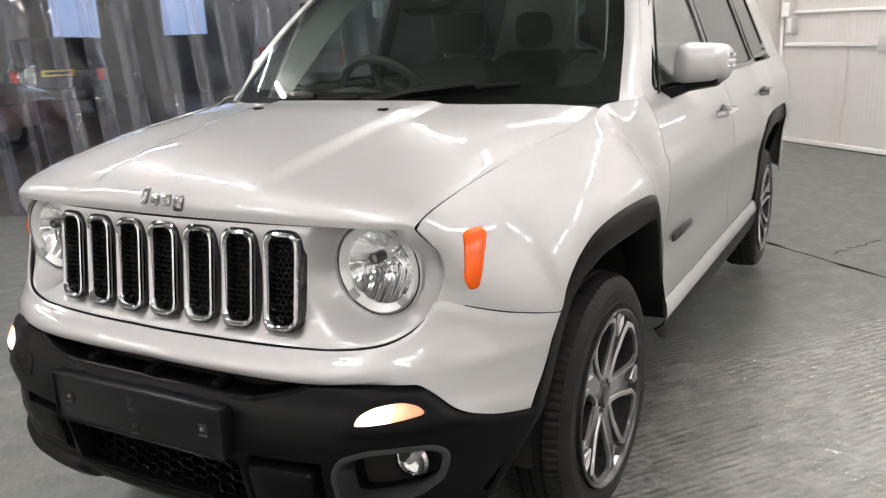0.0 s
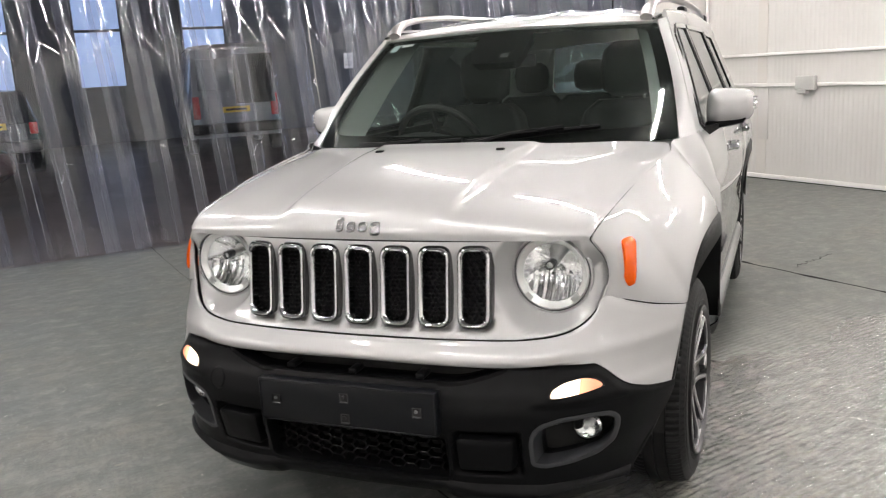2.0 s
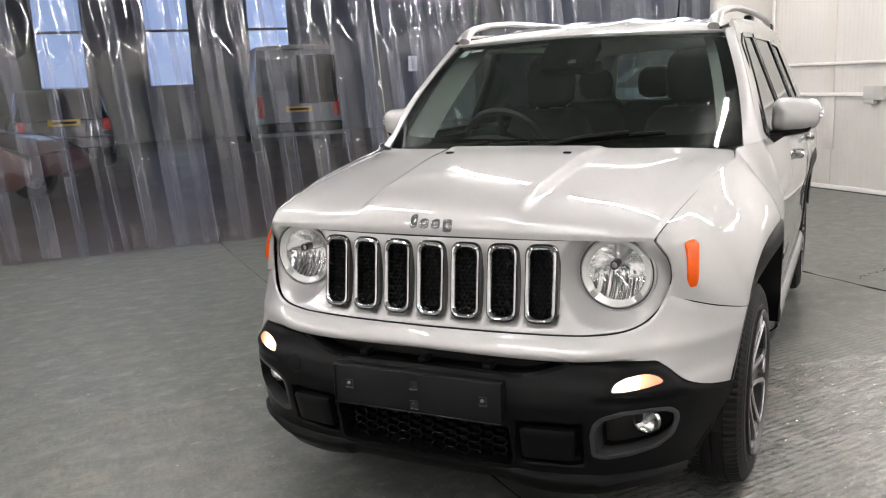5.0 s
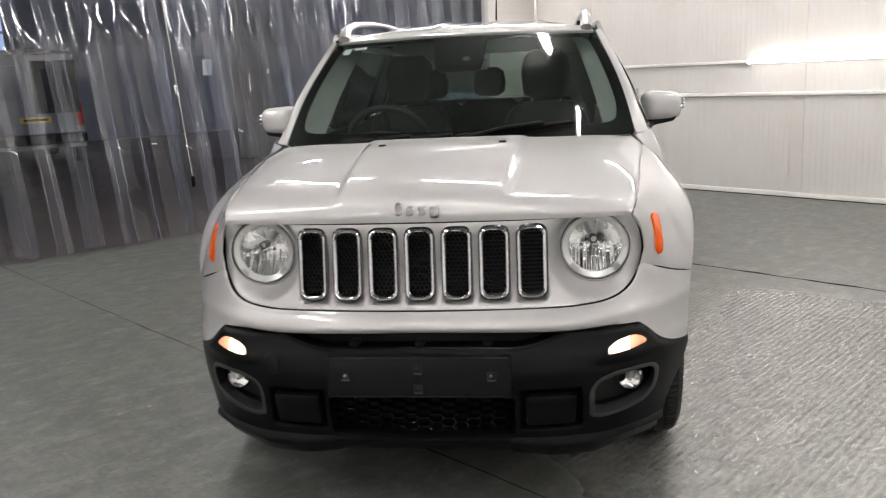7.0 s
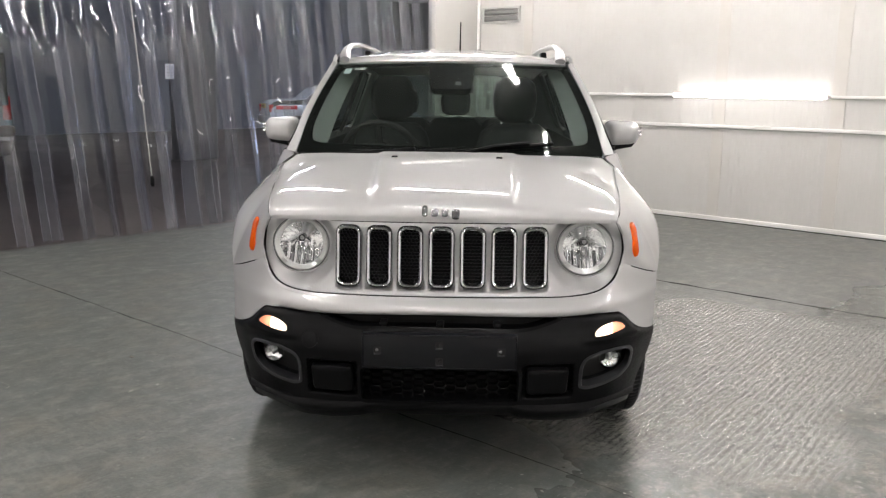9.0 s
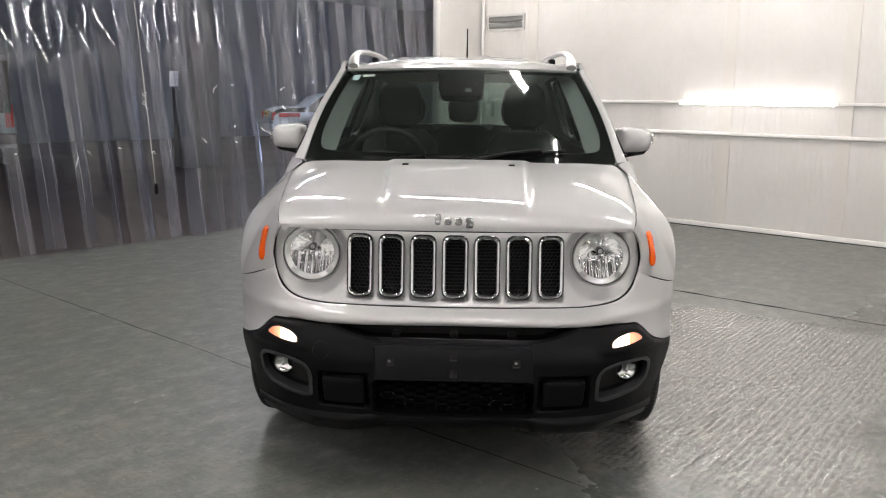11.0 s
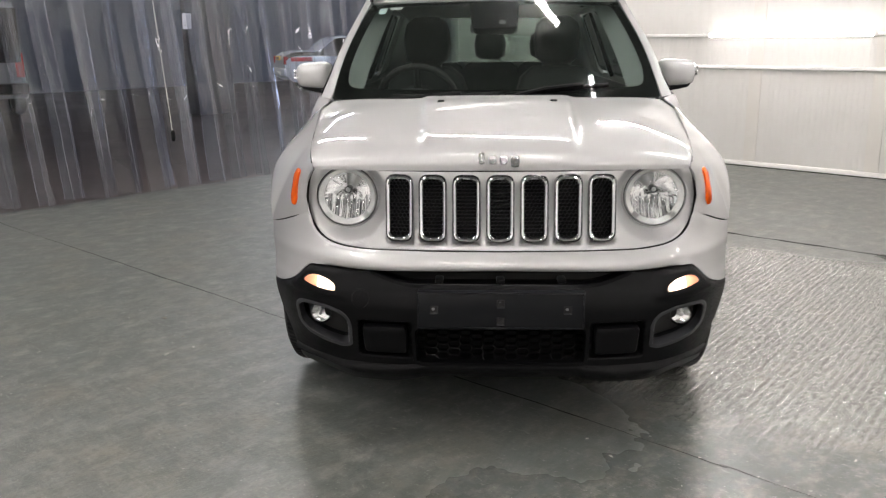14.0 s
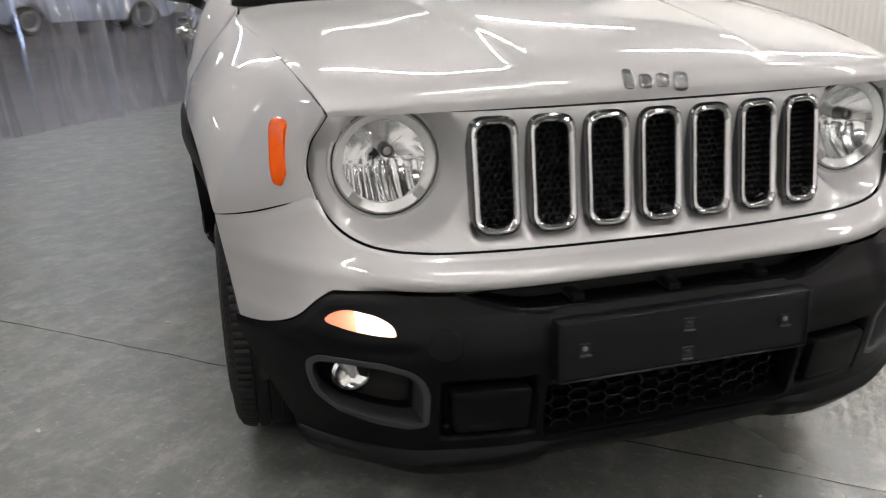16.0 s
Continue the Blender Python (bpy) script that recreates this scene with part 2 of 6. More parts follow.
def shrink(poly, k, c=None):
    c = c or (sum(p[0] for p in poly) / len(poly), sum(p[1] for p in poly) / len(poly))
    return [(c[0] + (p[0] - c[0]) * k, c[1] + (p[1] - c[1]) * k) for p in poly]


def inset(poly, d):
    """Moves a closed outline inwards by d metres."""
    n = len(poly)
    area = sum(poly[i][0] * poly[(i + 1) % n][1] - poly[(i + 1) % n][0] * poly[i][1] for i in range(n))
    s = 1 if area > 0 else -1
    out = []
    for i in range(n):
        a, b = Vector(poly[i - 1]), Vector(poly[(i + 1) % n])
        t = (b - a).normalized()
        out.append((poly[i][0] - s * t.y * d, poly[i][1] + s * t.x * d))
    return out


def rings(loops, close_first=False, close_last=False, flip=False, bm=None):
    """Skins a row of closed loops of 3D points; the end loops may be filled."""
    bm = bm or bmesh.new()
    R = [[bm.verts.new(p) for p in lp] for lp in loops]
    n = len(R[0])
    for a, b in zip(R, R[1:]):
        for i in range(n):
            q = (a[i], a[(i + 1) % n], b[(i + 1) % n], b[i])
            bm.faces.new(q[::-1] if flip else q)
    for use, lp, rev in ((close_first, R[0], True), (close_last, R[-1], False)):
        if use:
            c = bm.verts.new(sum((v.co for v in lp), Vector()) / n)
            for i in range(n):
                q = (lp[i], lp[(i + 1) % n], c)
                bm.faces.new(q[::-1] if rev != flip else q)
    return bm


def fix_normals(bm):
    bmesh.ops.recalc_face_normals(bm, faces=bm.faces[:])
    return bm


def tube(points, radius, n=8, closed=False, bm=None, flat=1.0):
    """A round bar along points; radius may be a function of 0..1."""
    bm = bm or bmesh.new()
    P = [Vector(p) for p in points]
    L = []
    for i, p in enumerate(P):
        if closed:
            t = P[(i + 1) % len(P)] - P[i - 1]
        else:
            t = P[min(i + 1, len(P) - 1)] - P[max(i - 1, 0)]
        t.normalize()
        up = Vector((0, 0, 1)) if abs(t.z) < 0.9 else Vector((0, 1, 0))
        a = t.cross(up).normalized()
        b = a.cross(t)
        r = radius(i / max(1, len(P) - 1)) if callable(radius) else radius
        L.append([p + a * (math.cos(2 * math.pi * k / n) * r) + b * (math.sin(2 * math.pi * k / n) * r * flat) for k in range(n)])
    if closed:
        L.append(L[0])
        bm = rings(L, bm=bm)
        bmesh.ops.remove_doubles(bm, verts=bm.verts[:], dist=1e-5)
    else:
        bm = rings(L, True, True, bm=bm)
    return fix_normals(bm)


def block(x0, y0, z0, x1, y1, z1, bevel=0.0, seg=2, bm=None):
    """A box with rounded edges."""
    own = bmesh.new()
    bmesh.ops.create_cube(own, size=1)
    for v in own.verts:
        v.co = Vector(((x0 + x1) / 2 + v.co.x * (x1 - x0), (y0 + y1) / 2 + v.co.y * (y1 - y0), (z0 + z1) / 2 + v.co.z * (z1 - z0)))
    if bevel:
        bmesh.ops.bevel(own, geom=own.edges[:], offset=bevel, segments=seg, affect="EDGES", profile=0.5)
    if bm is None:
        return own
    me = bpy.data.meshes.new("join")
    own.to_mesh(me)
    own.free()
    bm.from_mesh(me)
    bpy.data.meshes.remove(me)
    return bm


def lathe(profile, n=48, axis="x", at=(0, 0, 0), bm=None):
    """Turns (radius, along) pairs round an axis."""
    loops = []
    for r, a in profile:
        lp = []
        for k in range(n):
            c, s = math.cos(2 * math.pi * k / n) * r, math.sin(2 * math.pi * k / n) * r
            p = {"x": (a, c, s), "y": (c, a, s), "z": (c, s, a)}[axis]
            lp.append(Vector(p) + Vector(at))
        loops.append(lp)
    return fix_normals(rings(loops, bm=bm))


# ---- the bay: its axes run along the ribbed wall (a) and along the strip curtain (b) ----
E1 = Vector((0.7549, -0.6559, 0.0))
E2 = Vector((0.6559, 0.7549, 0.0))
TURN = math.degrees(math.atan2(E1.y, E1.x))
BAY = pose(0, 0, 0, 0, 0, TURN)


def bay(a, b, z=0.0):
    return E1 * a + E2 * b + Vector((0, 0, z))


def in_bay(ob):
    ob.matrix_basis = BAY @ ob.matrix_basis
    return ob


def structure(name, bm, mat, label, category):
    return tagged(in_bay(part(name, bm, mat)), label, category, kind="structure")


WALL_B, CURTAIN_A = 6.57, -5.45
A1, B0, CEIL = 7.9, -6.5, 3.3


RIDGE = -5


def floor_material():
    m, nt, b = nodes_of("painted_concrete")
    N, L = nt.nodes, nt.links
    co = N.new("ShaderNodeTexCoord")

    def noise_at(scale, detail=6, rough=0.6, stretch=(1, 1, 1), turn=0.0):
        mp = N.new("ShaderNodeMapping")
        mp.inputs["Scale"].default_value = stretch
        mp.inputs["Rotation"].default_value = (0, 0, radians(turn))
        n = N.new("ShaderNodeTexNoise")
        n.inputs["Scale"].default_value = scale
        n.inputs["Detail"].default_value = detail
        n.inputs["Roughness"].default_value = rough
        L.new(co.outputs["Object"], mp.inputs["Vector"])
        L.new(mp.outputs["Vector"], n.inputs["Vector"])
        return n.outputs["Fac"]

    def ramp(src, a, b2, lo=0.0, hi=1.0):
        r = N.new("ShaderNodeMapRange")
        r.interpolation_type = "SMOOTHSTEP"
        if a > b2:
            a, b2, lo, hi = b2, a, hi, lo
        r.inputs["From Min"].default_value, r.inputs["From Max"].default_value = a, b2
        r.inputs["To Min"].default_value, r.inputs["To Max"].default_value = lo, hi
        L.new(src, r.inputs["Value"])
        return r.outputs["Result"]

    def mixed(fac, c1, c2):
        x = N.new("ShaderNodeMix")
        x.data_type = "RGBA"
        L.new(fac, x.inputs["Factor"])
        for c, s in ((c1, "A"), (c2, "B")):
            if isinstance(c, tuple):
                x.inputs[s].default_value = (*c, 1)
            else:
                L.new(c, x.inputs[s])
        return x.outputs["Result"]

    def math_node(op, a, b2):
        x = N.new("ShaderNodeMath")
        x.operation = op
        for i, v in enumerate((a, b2)):
            if isinstance(v, (int, float)):
                x.inputs[i].default_value = v
            else:
                L.new(v, x.inputs[i])
        return x.outputs["Value"]

    blotch = ramp(noise_at(0.55, 3, 0.45), 0.25, 0.75)
    c = mixed(blotch, (0.094, 0.106, 0.101), (0.124, 0.134, 0.126))
    scuff = ramp(noise_at(6.0, 12, 0.78, (1.6, 1.0, 1), 10), 0.44, 0.68, 0.0, 0.85)
    c = mixed(scuff, c, (0.245, 0.238, 0.212))
    brown = ramp(noise_at(2.2, 12, 0.75, turn=70), 0.46, 0.72, 0.0, 0.75)
    c = mixed(brown, c, (0.178, 0.155, 0.118))
    mott = ramp(noise_at(7, 9, 0.74, (1.3, 1.0, 1), 25), 0.40, 0.60)
    c = mixed(math_node("MULTIPLY", mott, 0.72), c, (0.066, 0.072, 0.067))
    chips = ramp(noise_at(30, 8, 0.8, (0.6, 1.8, 1), 60), 0.55, 0.68, 0.0, 0.70)
    c = mixed(chips, c, (0.30, 0.295, 0.27))
    specks = ramp(noise_at(60, 3, 0.6), 0.67, 0.72, 0.0, 0.8)
    c = mixed(specks, c, (0.36, 0.35, 0.33))
    grit = ramp(noise_at(30, 5, 0.7, turn=50), 0.64, 0.69, 0.0, 0.85)
    c = mixed(grit, c, (0.05, 0.048, 0.045))
    # tamped ridges on the bay's open side, fading into a smoother skin elsewhere
    sep = N.new("ShaderNodeSeparateXYZ")
    L.new(co.outputs["Object"], sep.inputs["Vector"])
    wob = noise_at(1.3, 1.5, 0.4)
    xw = math_node("ADD", sep.outputs["X"], math_node("MULTIPLY", math_node("SUBTRACT", wob, 0.5), 0.9))
    yw = math_node("ADD", sep.outputs["Y"], math_node("MULTIPLY", math_node("SUBTRACT", wob, 0.5), -0.35))
    side = math_node("MULTIPLY", ramp(xw, -1.25, -0.45), ramp(xw, 0.98, 0.72))
    side = math_node("MULTIPLY", side, math_node("MULTIPLY", ramp(yw, 0.45, 0.9), ramp(yw, 3.42, 3.10)))
    spall = math_node("MULTIPLY", math_node("MULTIPLY", ramp(xw, -1.75, -1.35), ramp(xw, -0.2, -0.6)), math_node("MULTIPLY", ramp(yw, -1.9, -1.3), ramp(yw, 0.1, -0.4)))
    rubbed = math_node("MULTIPLY", spall, ramp(noise_at(26, 5, 0.65, (0.4, 2.2, 1), 40), 0.40, 0.75, 0.0, 0.35))
    c = mixed(rubbed, c, (0.235, 0.222, 0.190))
    # brownish dust tone, also lightened to stand for the wall's reflected light
    c = mixed(math_node("MULTIPLY", side, 0.25), c, (0.190, 0.180, 0.158))
    pits = math_node("MULTIPLY", side, ramp(noise_at(26, 6, 0.75, (1.7, 0.7, 1), RIDGE), 0.55, 0.62, 0.0, 0.26))
    c = mixed(pits, c, (0.052, 0.050, 0.046))
    grains = math_node("MULTIPLY", side, ramp(noise_at(22, 6, 0.75, (1.6, 0.7, 1), RIDGE + 8), 0.56, 0.66, 0.0, 0.20))
    c = mixed(grains, c, (0.33, 0.31, 0.275))
    L.new(c, b.inputs["Base Color"])
    mp = N.new("ShaderNodeMapping")
    mp.inputs["Rotation"].default_value = (0, 0, radians(RIDGE))
    L.new(co.outputs["Object"], mp.inputs["Vector"])
    wave = N.new("ShaderNodeTexWave")
    wave.bands_direction = "X"
    wave.inputs["Scale"].default_value = 10.0
    wave.inputs["Distortion"].default_value = 1.6
    wave.inputs["Detail"].default_value = 4
    wave.inputs["Detail Scale"].default_value = 5.0
    wave.inputs["Detail Roughness"].default_value = 0.65
    L.new(mp.outputs["Vector"], wave.inputs["Vector"])
    patch = ramp(noise_at(1.1, 3, 0.5), 0.40, 0.58)
    ridge = math_node("MULTIPLY", math_node("MULTIPLY", math_node("SUBTRACT", wave.outputs["Fac"], 0.5), side), math_node("ADD", patch, 0.25))
    strokes = noise_at(7.0, 6, 0.65, (5.0, 0.9, 1), RIDGE)
    broken = ramp(noise_at(16.0, 5, 0.7, (2.0, 0.8, 1), RIDGE), 0.38, 0.62, 0.0, 1.2)
    h = math_node("MULTIPLY", math_node("MULTIPLY", ridge, broken), 0.0028)
    lumps = math_node("SUBTRACT", noise_at(30, 6, 0.7, (1.9, 0.75, 1), RIDGE), 0.5)
    h = math_node("ADD", h, math_node("MULTIPLY", math_node("MULTIPLY", lumps, math_node("ADD", side, math_node("MULTIPLY", spall, 0.8))), 0.0060))
    h = math_node("ADD", h, math_node("MULTIPLY", strokes, 0.0016))
    h = math_node("ADD", h, math_node("MULTIPLY", noise_at(30, 6, 0.7), 0.0018))
    h = math_node("ADD", h, math_node("MULTIPLY", noise_at(2.6, 3, 0.5), 0.0035))
    bp = N.new("ShaderNodeBump")
    bp.inputs["Strength"].default_value = 0.7
    bp.inputs["Distance"].default_value = 1.0
    L.new(h, bp.inputs["Height"])
    L.new(bp.outputs["Normal"], b.inputs["Normal"])
    worn = math_node("ADD", sep.outputs["X"], math_node("MULTIPLY", math_node("SUBTRACT", noise_at(0.9, 5, 0.6), 0.5), 1.6))
    L.new(math_node("ADD", 0.24, math_node("SUBTRACT", ramp(worn, 0.9, -1.6, 0.0, 0.17), math_node("MULTIPLY", side, 0.10))), b.inputs["Roughness"])
    b.inputs["Specular IOR Level"].default_value = 0.9
    tops = math_node("ADD", math_node("MULTIPLY", math_node("SUBTRACT", wave.outputs["Fac"], 0.5), math_node("MULTIPLY", broken, 0.36)), math_node("ADD", math_node("MULTIPLY", lumps, 1.5), 0.5))
    sealed = ramp(tops, 0.30, 0.68)
    L.new(math_node("MULTIPLY", side, sealed), b.inputs["Coat Weight"])
    # colour darkened between the ridges, painting in their shadow sides
    groove_shade = math_node("MULTIPLY", side, ramp(tops, 0.42, 0.20, 0.0, 0.14))
    L.new(mixed(groove_shade, c, (0.050, 0.047, 0.042)), b.inputs["Base Color"])
    b.inputs["Coat Roughness"].default_value = 0.14
    b.inputs["Coat IOR"].default_value = 2.0
    L.new(bp.outputs["Normal"], b.inputs["Coat Normal"])
    return m


FLOOR = floor_material()
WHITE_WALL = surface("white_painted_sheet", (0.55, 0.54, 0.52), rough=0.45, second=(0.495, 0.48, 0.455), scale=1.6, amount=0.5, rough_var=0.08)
# whiter than the ribbed wall, to bounce light onto the car's front
BOUNCE_WALL = surface("bounce_white_wall", (0.86, 0.85, 0.83), rough=0.5, second=(0.82, 0.81, 0.79), scale=1.2, amount=0.4)
WALL_STRIP = surface("cream_cover_strip", (0.545, 0.525, 0.495), rough=0.5, second=(0.505, 0.48, 0.445), scale=3, amount=0.5)
WHITE_TRIM = surface("white_trunking", (0.80, 0.79, 0.77), rough=0.4, second=(0.66, 0.64, 0.60), scale=5, amount=0.4)
# unseen ceiling, darkened to weaken its reflection in bonnet and windscreen
CEILING = surface("darkened_unseen_ceiling", (0.12, 0.12, 0.118), rough=0.8, second=(0.10, 0.10, 0.098), scale=1.5)
CRACK = surface("dirt_filled_joint", (0.012, 0.012, 0.012), rough=0.9, second=(0.05, 0.048, 0.043), scale=12, amount=0.9, spec=0.1)
TUBE = glowing("fluorescent_tube", (1.0, 0.948, 0.915), 100.0)
WALL_TUBE = glowing("wall_tube", (1.0, 0.95, 0.925), 12.0)
GREY_BOX = surface("grey_plastic_box", (0.45, 0.45, 0.43), rough=0.5)

# ground: the bay's floor runs on under the curtain into the workshop
floor_bm = bmesh.new()
bmesh.ops.create_grid(floor_bm, x_segments=8, y_segments=8, size=1)
for v in floor_bm.verts:
    v.co = Vector((1.3 + v.co.x * 6.8, 0.0 + v.co.y * 7.0, 0))
shop_bm = bmesh.new()
bmesh.ops.create_grid(shop_bm, x_segments=4, y_segments=4, size=1)
for v in shop_bm.verts:
    v.co = Vector((-14.0 + v.co.x * 8.5, 4.3 + v.co.y * 18, 0))
SHOP_FLOOR = surface("brown_painted_floor", (0.115, 0.085, 0.075), rough=0.4, second=(0.075, 0.062, 0.06), scale=0.7, amount=0.8, rough_var=0.12)
structure("floor_workshop", shop_bm, SHOP_FLOOR, "dull brown painted workshop floor", "floor")
structure("floor", floor_bm, FLOOR, "grey-green painted concrete floor, scuffed and shiny", "floor")


def joint(name, p0, p1, width, wander, n=70, label="dark expansion joint in the concrete floor", least=0.12):
    """A thin wandering joint as a strip lying on the floor."""
    bm = bmesh.new()
    p0, p1 = Vector((*p0, 0)), Vector((*p1, 0))
    d = (p1 - p0).normalized()
    side = Vector((-d.y, d.x, 0))
    V = []
    for i in range(n + 1):
        t = i / n
        c = p0.lerp(p1, t) + side * wander * (noise.noise(Vector((t * 9, p0.x, 1))) + 0.5 * noise.noise(Vector((t * 40, p0.y, 3))))
        w = width * max(least, 0.60 + 1.5 * noise.noise(Vector((t * 22, 7, p0.x))) + 0.5 * noise.noise(Vector((t * 70, 2, p0.y))))
        V.append([bm.verts.new(c + side * k * w / 2 + Vector((0, 0, h))) for k, h in ((-1, 0.0005), (0, 0.0022), (1, 0.0005))])
    for a, b in zip(V, V[1:]):
        for k in range(2):
            bm.faces.new((a[k], b[k], b[k + 1], a[k + 1]))
    return tagged(part(name, bm, CRACK), label, "floor joint", kind="structure")


joint("floor_joint", (-4.4, 4.12), (0.72, -0.08), 0.0046, 0.016, 160)
joint("floor_joint", (0.70, -0.06), (3.2, -2.2), 0.006, 0.014)
joint("floor_joint", (-0.2, 4.75), (4.6, 0.80), 0.030, 0.022, 140, least=0.5)
joint("floor_crack", (1.14, 3.80), (1.36, 4.22), 0.004, 0.04, label="fine crack in the concrete floor")

# ribbed wall with flat joint strips
SEAMS = (-4.62, -2.08, -0.89, 1.6, 4.1, 6.6)
bm = bmesh.new()
row = []
a = CURTAIN_A + 0.02
while a < A1:
    flat = any(abs(a - s) < 0.07 for s in SEAMS)
    row += [(a, 0.0), (a + 0.034, 0.0), (a + 0.040, 0.0 if flat else -0.0016), (a + 0.048, 0.0 if flat else -0.0016)]
    a += 0.054
lo = [bm.verts.new((p, WALL_B + q, 0)) for p, q in row]
hi = [bm.verts.new((p, WALL_B + q, CEIL)) for p, q in row]
for i in range(len(row) - 1):
    bm.faces.new((lo[i], lo[i + 1], hi[i + 1], hi[i]))
back0, back1 = bm.verts.new((row[0][0], WALL_B + 0.12, 0)), bm.verts.new((row[-1][0], WALL_B + 0.12, 0))
back2, back3 = bm.verts.new((row[-1][0], WALL_B + 0.12, CEIL)), bm.verts.new((row[0][0], WALL_B + 0.12, CEIL))
bm.faces.new((back1, back0, back3, back2))
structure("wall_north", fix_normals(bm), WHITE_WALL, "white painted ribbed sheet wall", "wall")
for s in SEAMS:
    structure("wall_joint", block(s - 0.065, WALL_B - 0.010, 0.06, s + 0.065, WALL_B - 0.004, CEIL, 0.001, 1), WALL_STRIP, "flat cream cover strip on the ribbed wall", "trim")
structure("floor_gap", block(CURTAIN_A + 0.03, WALL_B - 0.027, 0.0005, A1, WALL_B - 0.0225, 0.009, 0), CRACK, "thin dark line at the foot of the wall", "trim")
structure("baseboard", block(CURTAIN_A, WALL_B - 0.022, 0, A1, WALL_B - 0.001, 0.055, 0.006), WHITE_TRIM, "white strip along the foot of the wall", "trim")
for z, w in ((1.33, 0.030), (1.01, 0.034)):
    structure("wall_rail", block(CURTAIN_A + 0.1, WALL_B - 0.035, z - w / 2, A1, WALL_B - 0.006, z + w / 2, 0.004), WHITE_TRIM, "white cable trunking along the wall", "trim")
structure("wall_cover", block(-4.66, WALL_B - 0.016, 0.43, -4.53, WALL_B - 0.004, 0.99, 0.003), WHITE_WALL, "white upright cover plate on the wall", "trim")
# short wall between the curtain and the corner
structure("wall_west", block(CURTAIN_A - 0.10, 5.75, 0, CURTAIN_A + 0.02, WALL_B + 0.12, CEIL, 0.004), WHITE_WALL, "unseen extra-white wall that bounces light onto the car beside the strip curtain", "wall")
structure("corner_pipe", tube([(CURTAIN_A + 0.06, WALL_B - 0.05, 0), (CURTAIN_A + 0.06, WALL_B - 0.05, CEIL)], 0.018, 8), WHITE_TRIM, "white pipe in the corner", "pipe")
# unseen walls, kept near and extra white as reflectors for the nose
structure("wall_east", block(A1, B0, 0, A1 + 0.12, WALL_B + 0.12, CEIL, 0.0), BOUNCE_WALL, "unseen extra-white wall that bounces light onto the car", "wall")
structure("wall_south", block(CURTAIN_A, B0 - 0.12, 0, A1 + 0.12, B0, CEIL, 0.0), BOUNCE_WALL, "unseen extra-white wall that bounces light onto the car", "wall")
structure("ceiling", block(CURTAIN_A - 0.1, B0 - 0.12, CEIL, A1 + 0.12, WALL_B + 0.12, CEIL + 0.1, 0.0), CEILING, "unseen ceiling, darkened to cut light on the bonnet", "ceiling")


def tube_light(at, length=1.5, label="bare white fluorescent tube light, lit", group="ceiling tube lights", glow=None, deep=0.08):
    """A batten with one tube, along local x, facing down."""
    t = thing("tube_light", label, "light", at, group)
    part("batten", block(-length / 2 - 0.03, -0.02, 0.028, length / 2 + 0.03, 0.02, deep, 0.005), WHITE_TRIM, t, "white batten")
    part("tube", tube([(-length / 2, 0, 0.006), (-length / 2 + 0.004, 0, 0.006), (length / 2 - 0.004, 0, 0.006), (length / 2, 0, 0.006)], 0.024, 12), glow or TUBE, t, "glowing tube")
    for s in (-1, 1):
        part("end_cap", block(s * (length / 2 + 0.012) - 0.012, -0.013, 0.0, s * (length / 2 + 0.012) + 0.012, 0.013, 0.04, 0.004), WHITE_TRIM, t, "white end cap")
    return t


# the wall's own lamp, and rows under the ceiling
wall_lamp = tube_light(BAY @ pose(-1.775, WALL_B - 0.088, 1.330, -90, 0, 0), 1.58, "bare white fluorescent tube on the wall, lit", "wall tube lights", WALL_TUBE, 0.052)
first = tube_light(BAY @ pose(-4.55, 5.2, CEIL - 0.08, 0, 0, 0), 1.78)
for a, b in [(a, b) for b in (5.2, 2.3, -0.65, -3.55) for a in (-4.55, -1.9, 0.75, 3.4, 6.05)]:
    if (a, b) != (-4.55, 5.2):
        copy_thing(first, BAY @ pose(a, b, CEIL - 0.08, 0, 0, 0))

# vent, junction box, small boxes near the corner
VENT_GREY = surface("dull_vent_grey", (0.16, 0.16, 0.155), rough=0.5)
vent = thing("wall_vent", "grey metal ventilation grille high on the white wall", "vent", BAY @ pose(-5.05, WALL_B, 2.29, 0, 0, 0))
part("frame", fix_normals(rings([[(x, y, z) for x, z in rounded([(-w, -h), (w, -h), (w, h), (-w, h)], 0.01, 2)] for w, h, y in ((0.30, 0.10, -0.004), (0.30, 0.10, -0.03), (0.275, 0.078, -0.03), (0.275, 0.078, -0.006))])), GREY_BOX, vent)
for k in range(2):
    part("slat", block(-0.272, -0.024, -0.07 + k * 0.075, 0.272, -0.010, -0.005 + k * 0.075, 0.004), VENT_GREY, vent)
jb = thing("junction_box", "grey plastic socket box on the wall trunking", "socket", BAY @ pose(-4.01, WALL_B, 1.02, 0, 0, 0))
part("body", block(-0.115, -0.085, -0.065, 0.115, -0.036, 0.075, 0.008), GREY_BOX, jb)
part("socket_cover", block(-0.085, -0.10, -0.10, 0.03, -0.05, -0.06, 0.008), GREY_BOX, jb, "grey hinged cover")
for z, w in ((1.36, 0.055), (1.20, 0.04)):
    bx = thing("switch_box", "small grey switch box in the corner of the wall", "switch", BAY @ pose(-5.30 + (1.36 - z) * 0.3, WALL_B, z, 0, 0, 0), "corner switch boxes")
    part("body", block(-w, -0.09, -0.09, w, -0.006, 0.09, 0.008), GREY_BOX, bx)
    part("lid", block(-w * 0.8, -0.098, -0.07, w * 0.8, -0.088, 0.07, 0.004), WHITE_TRIM, bx)

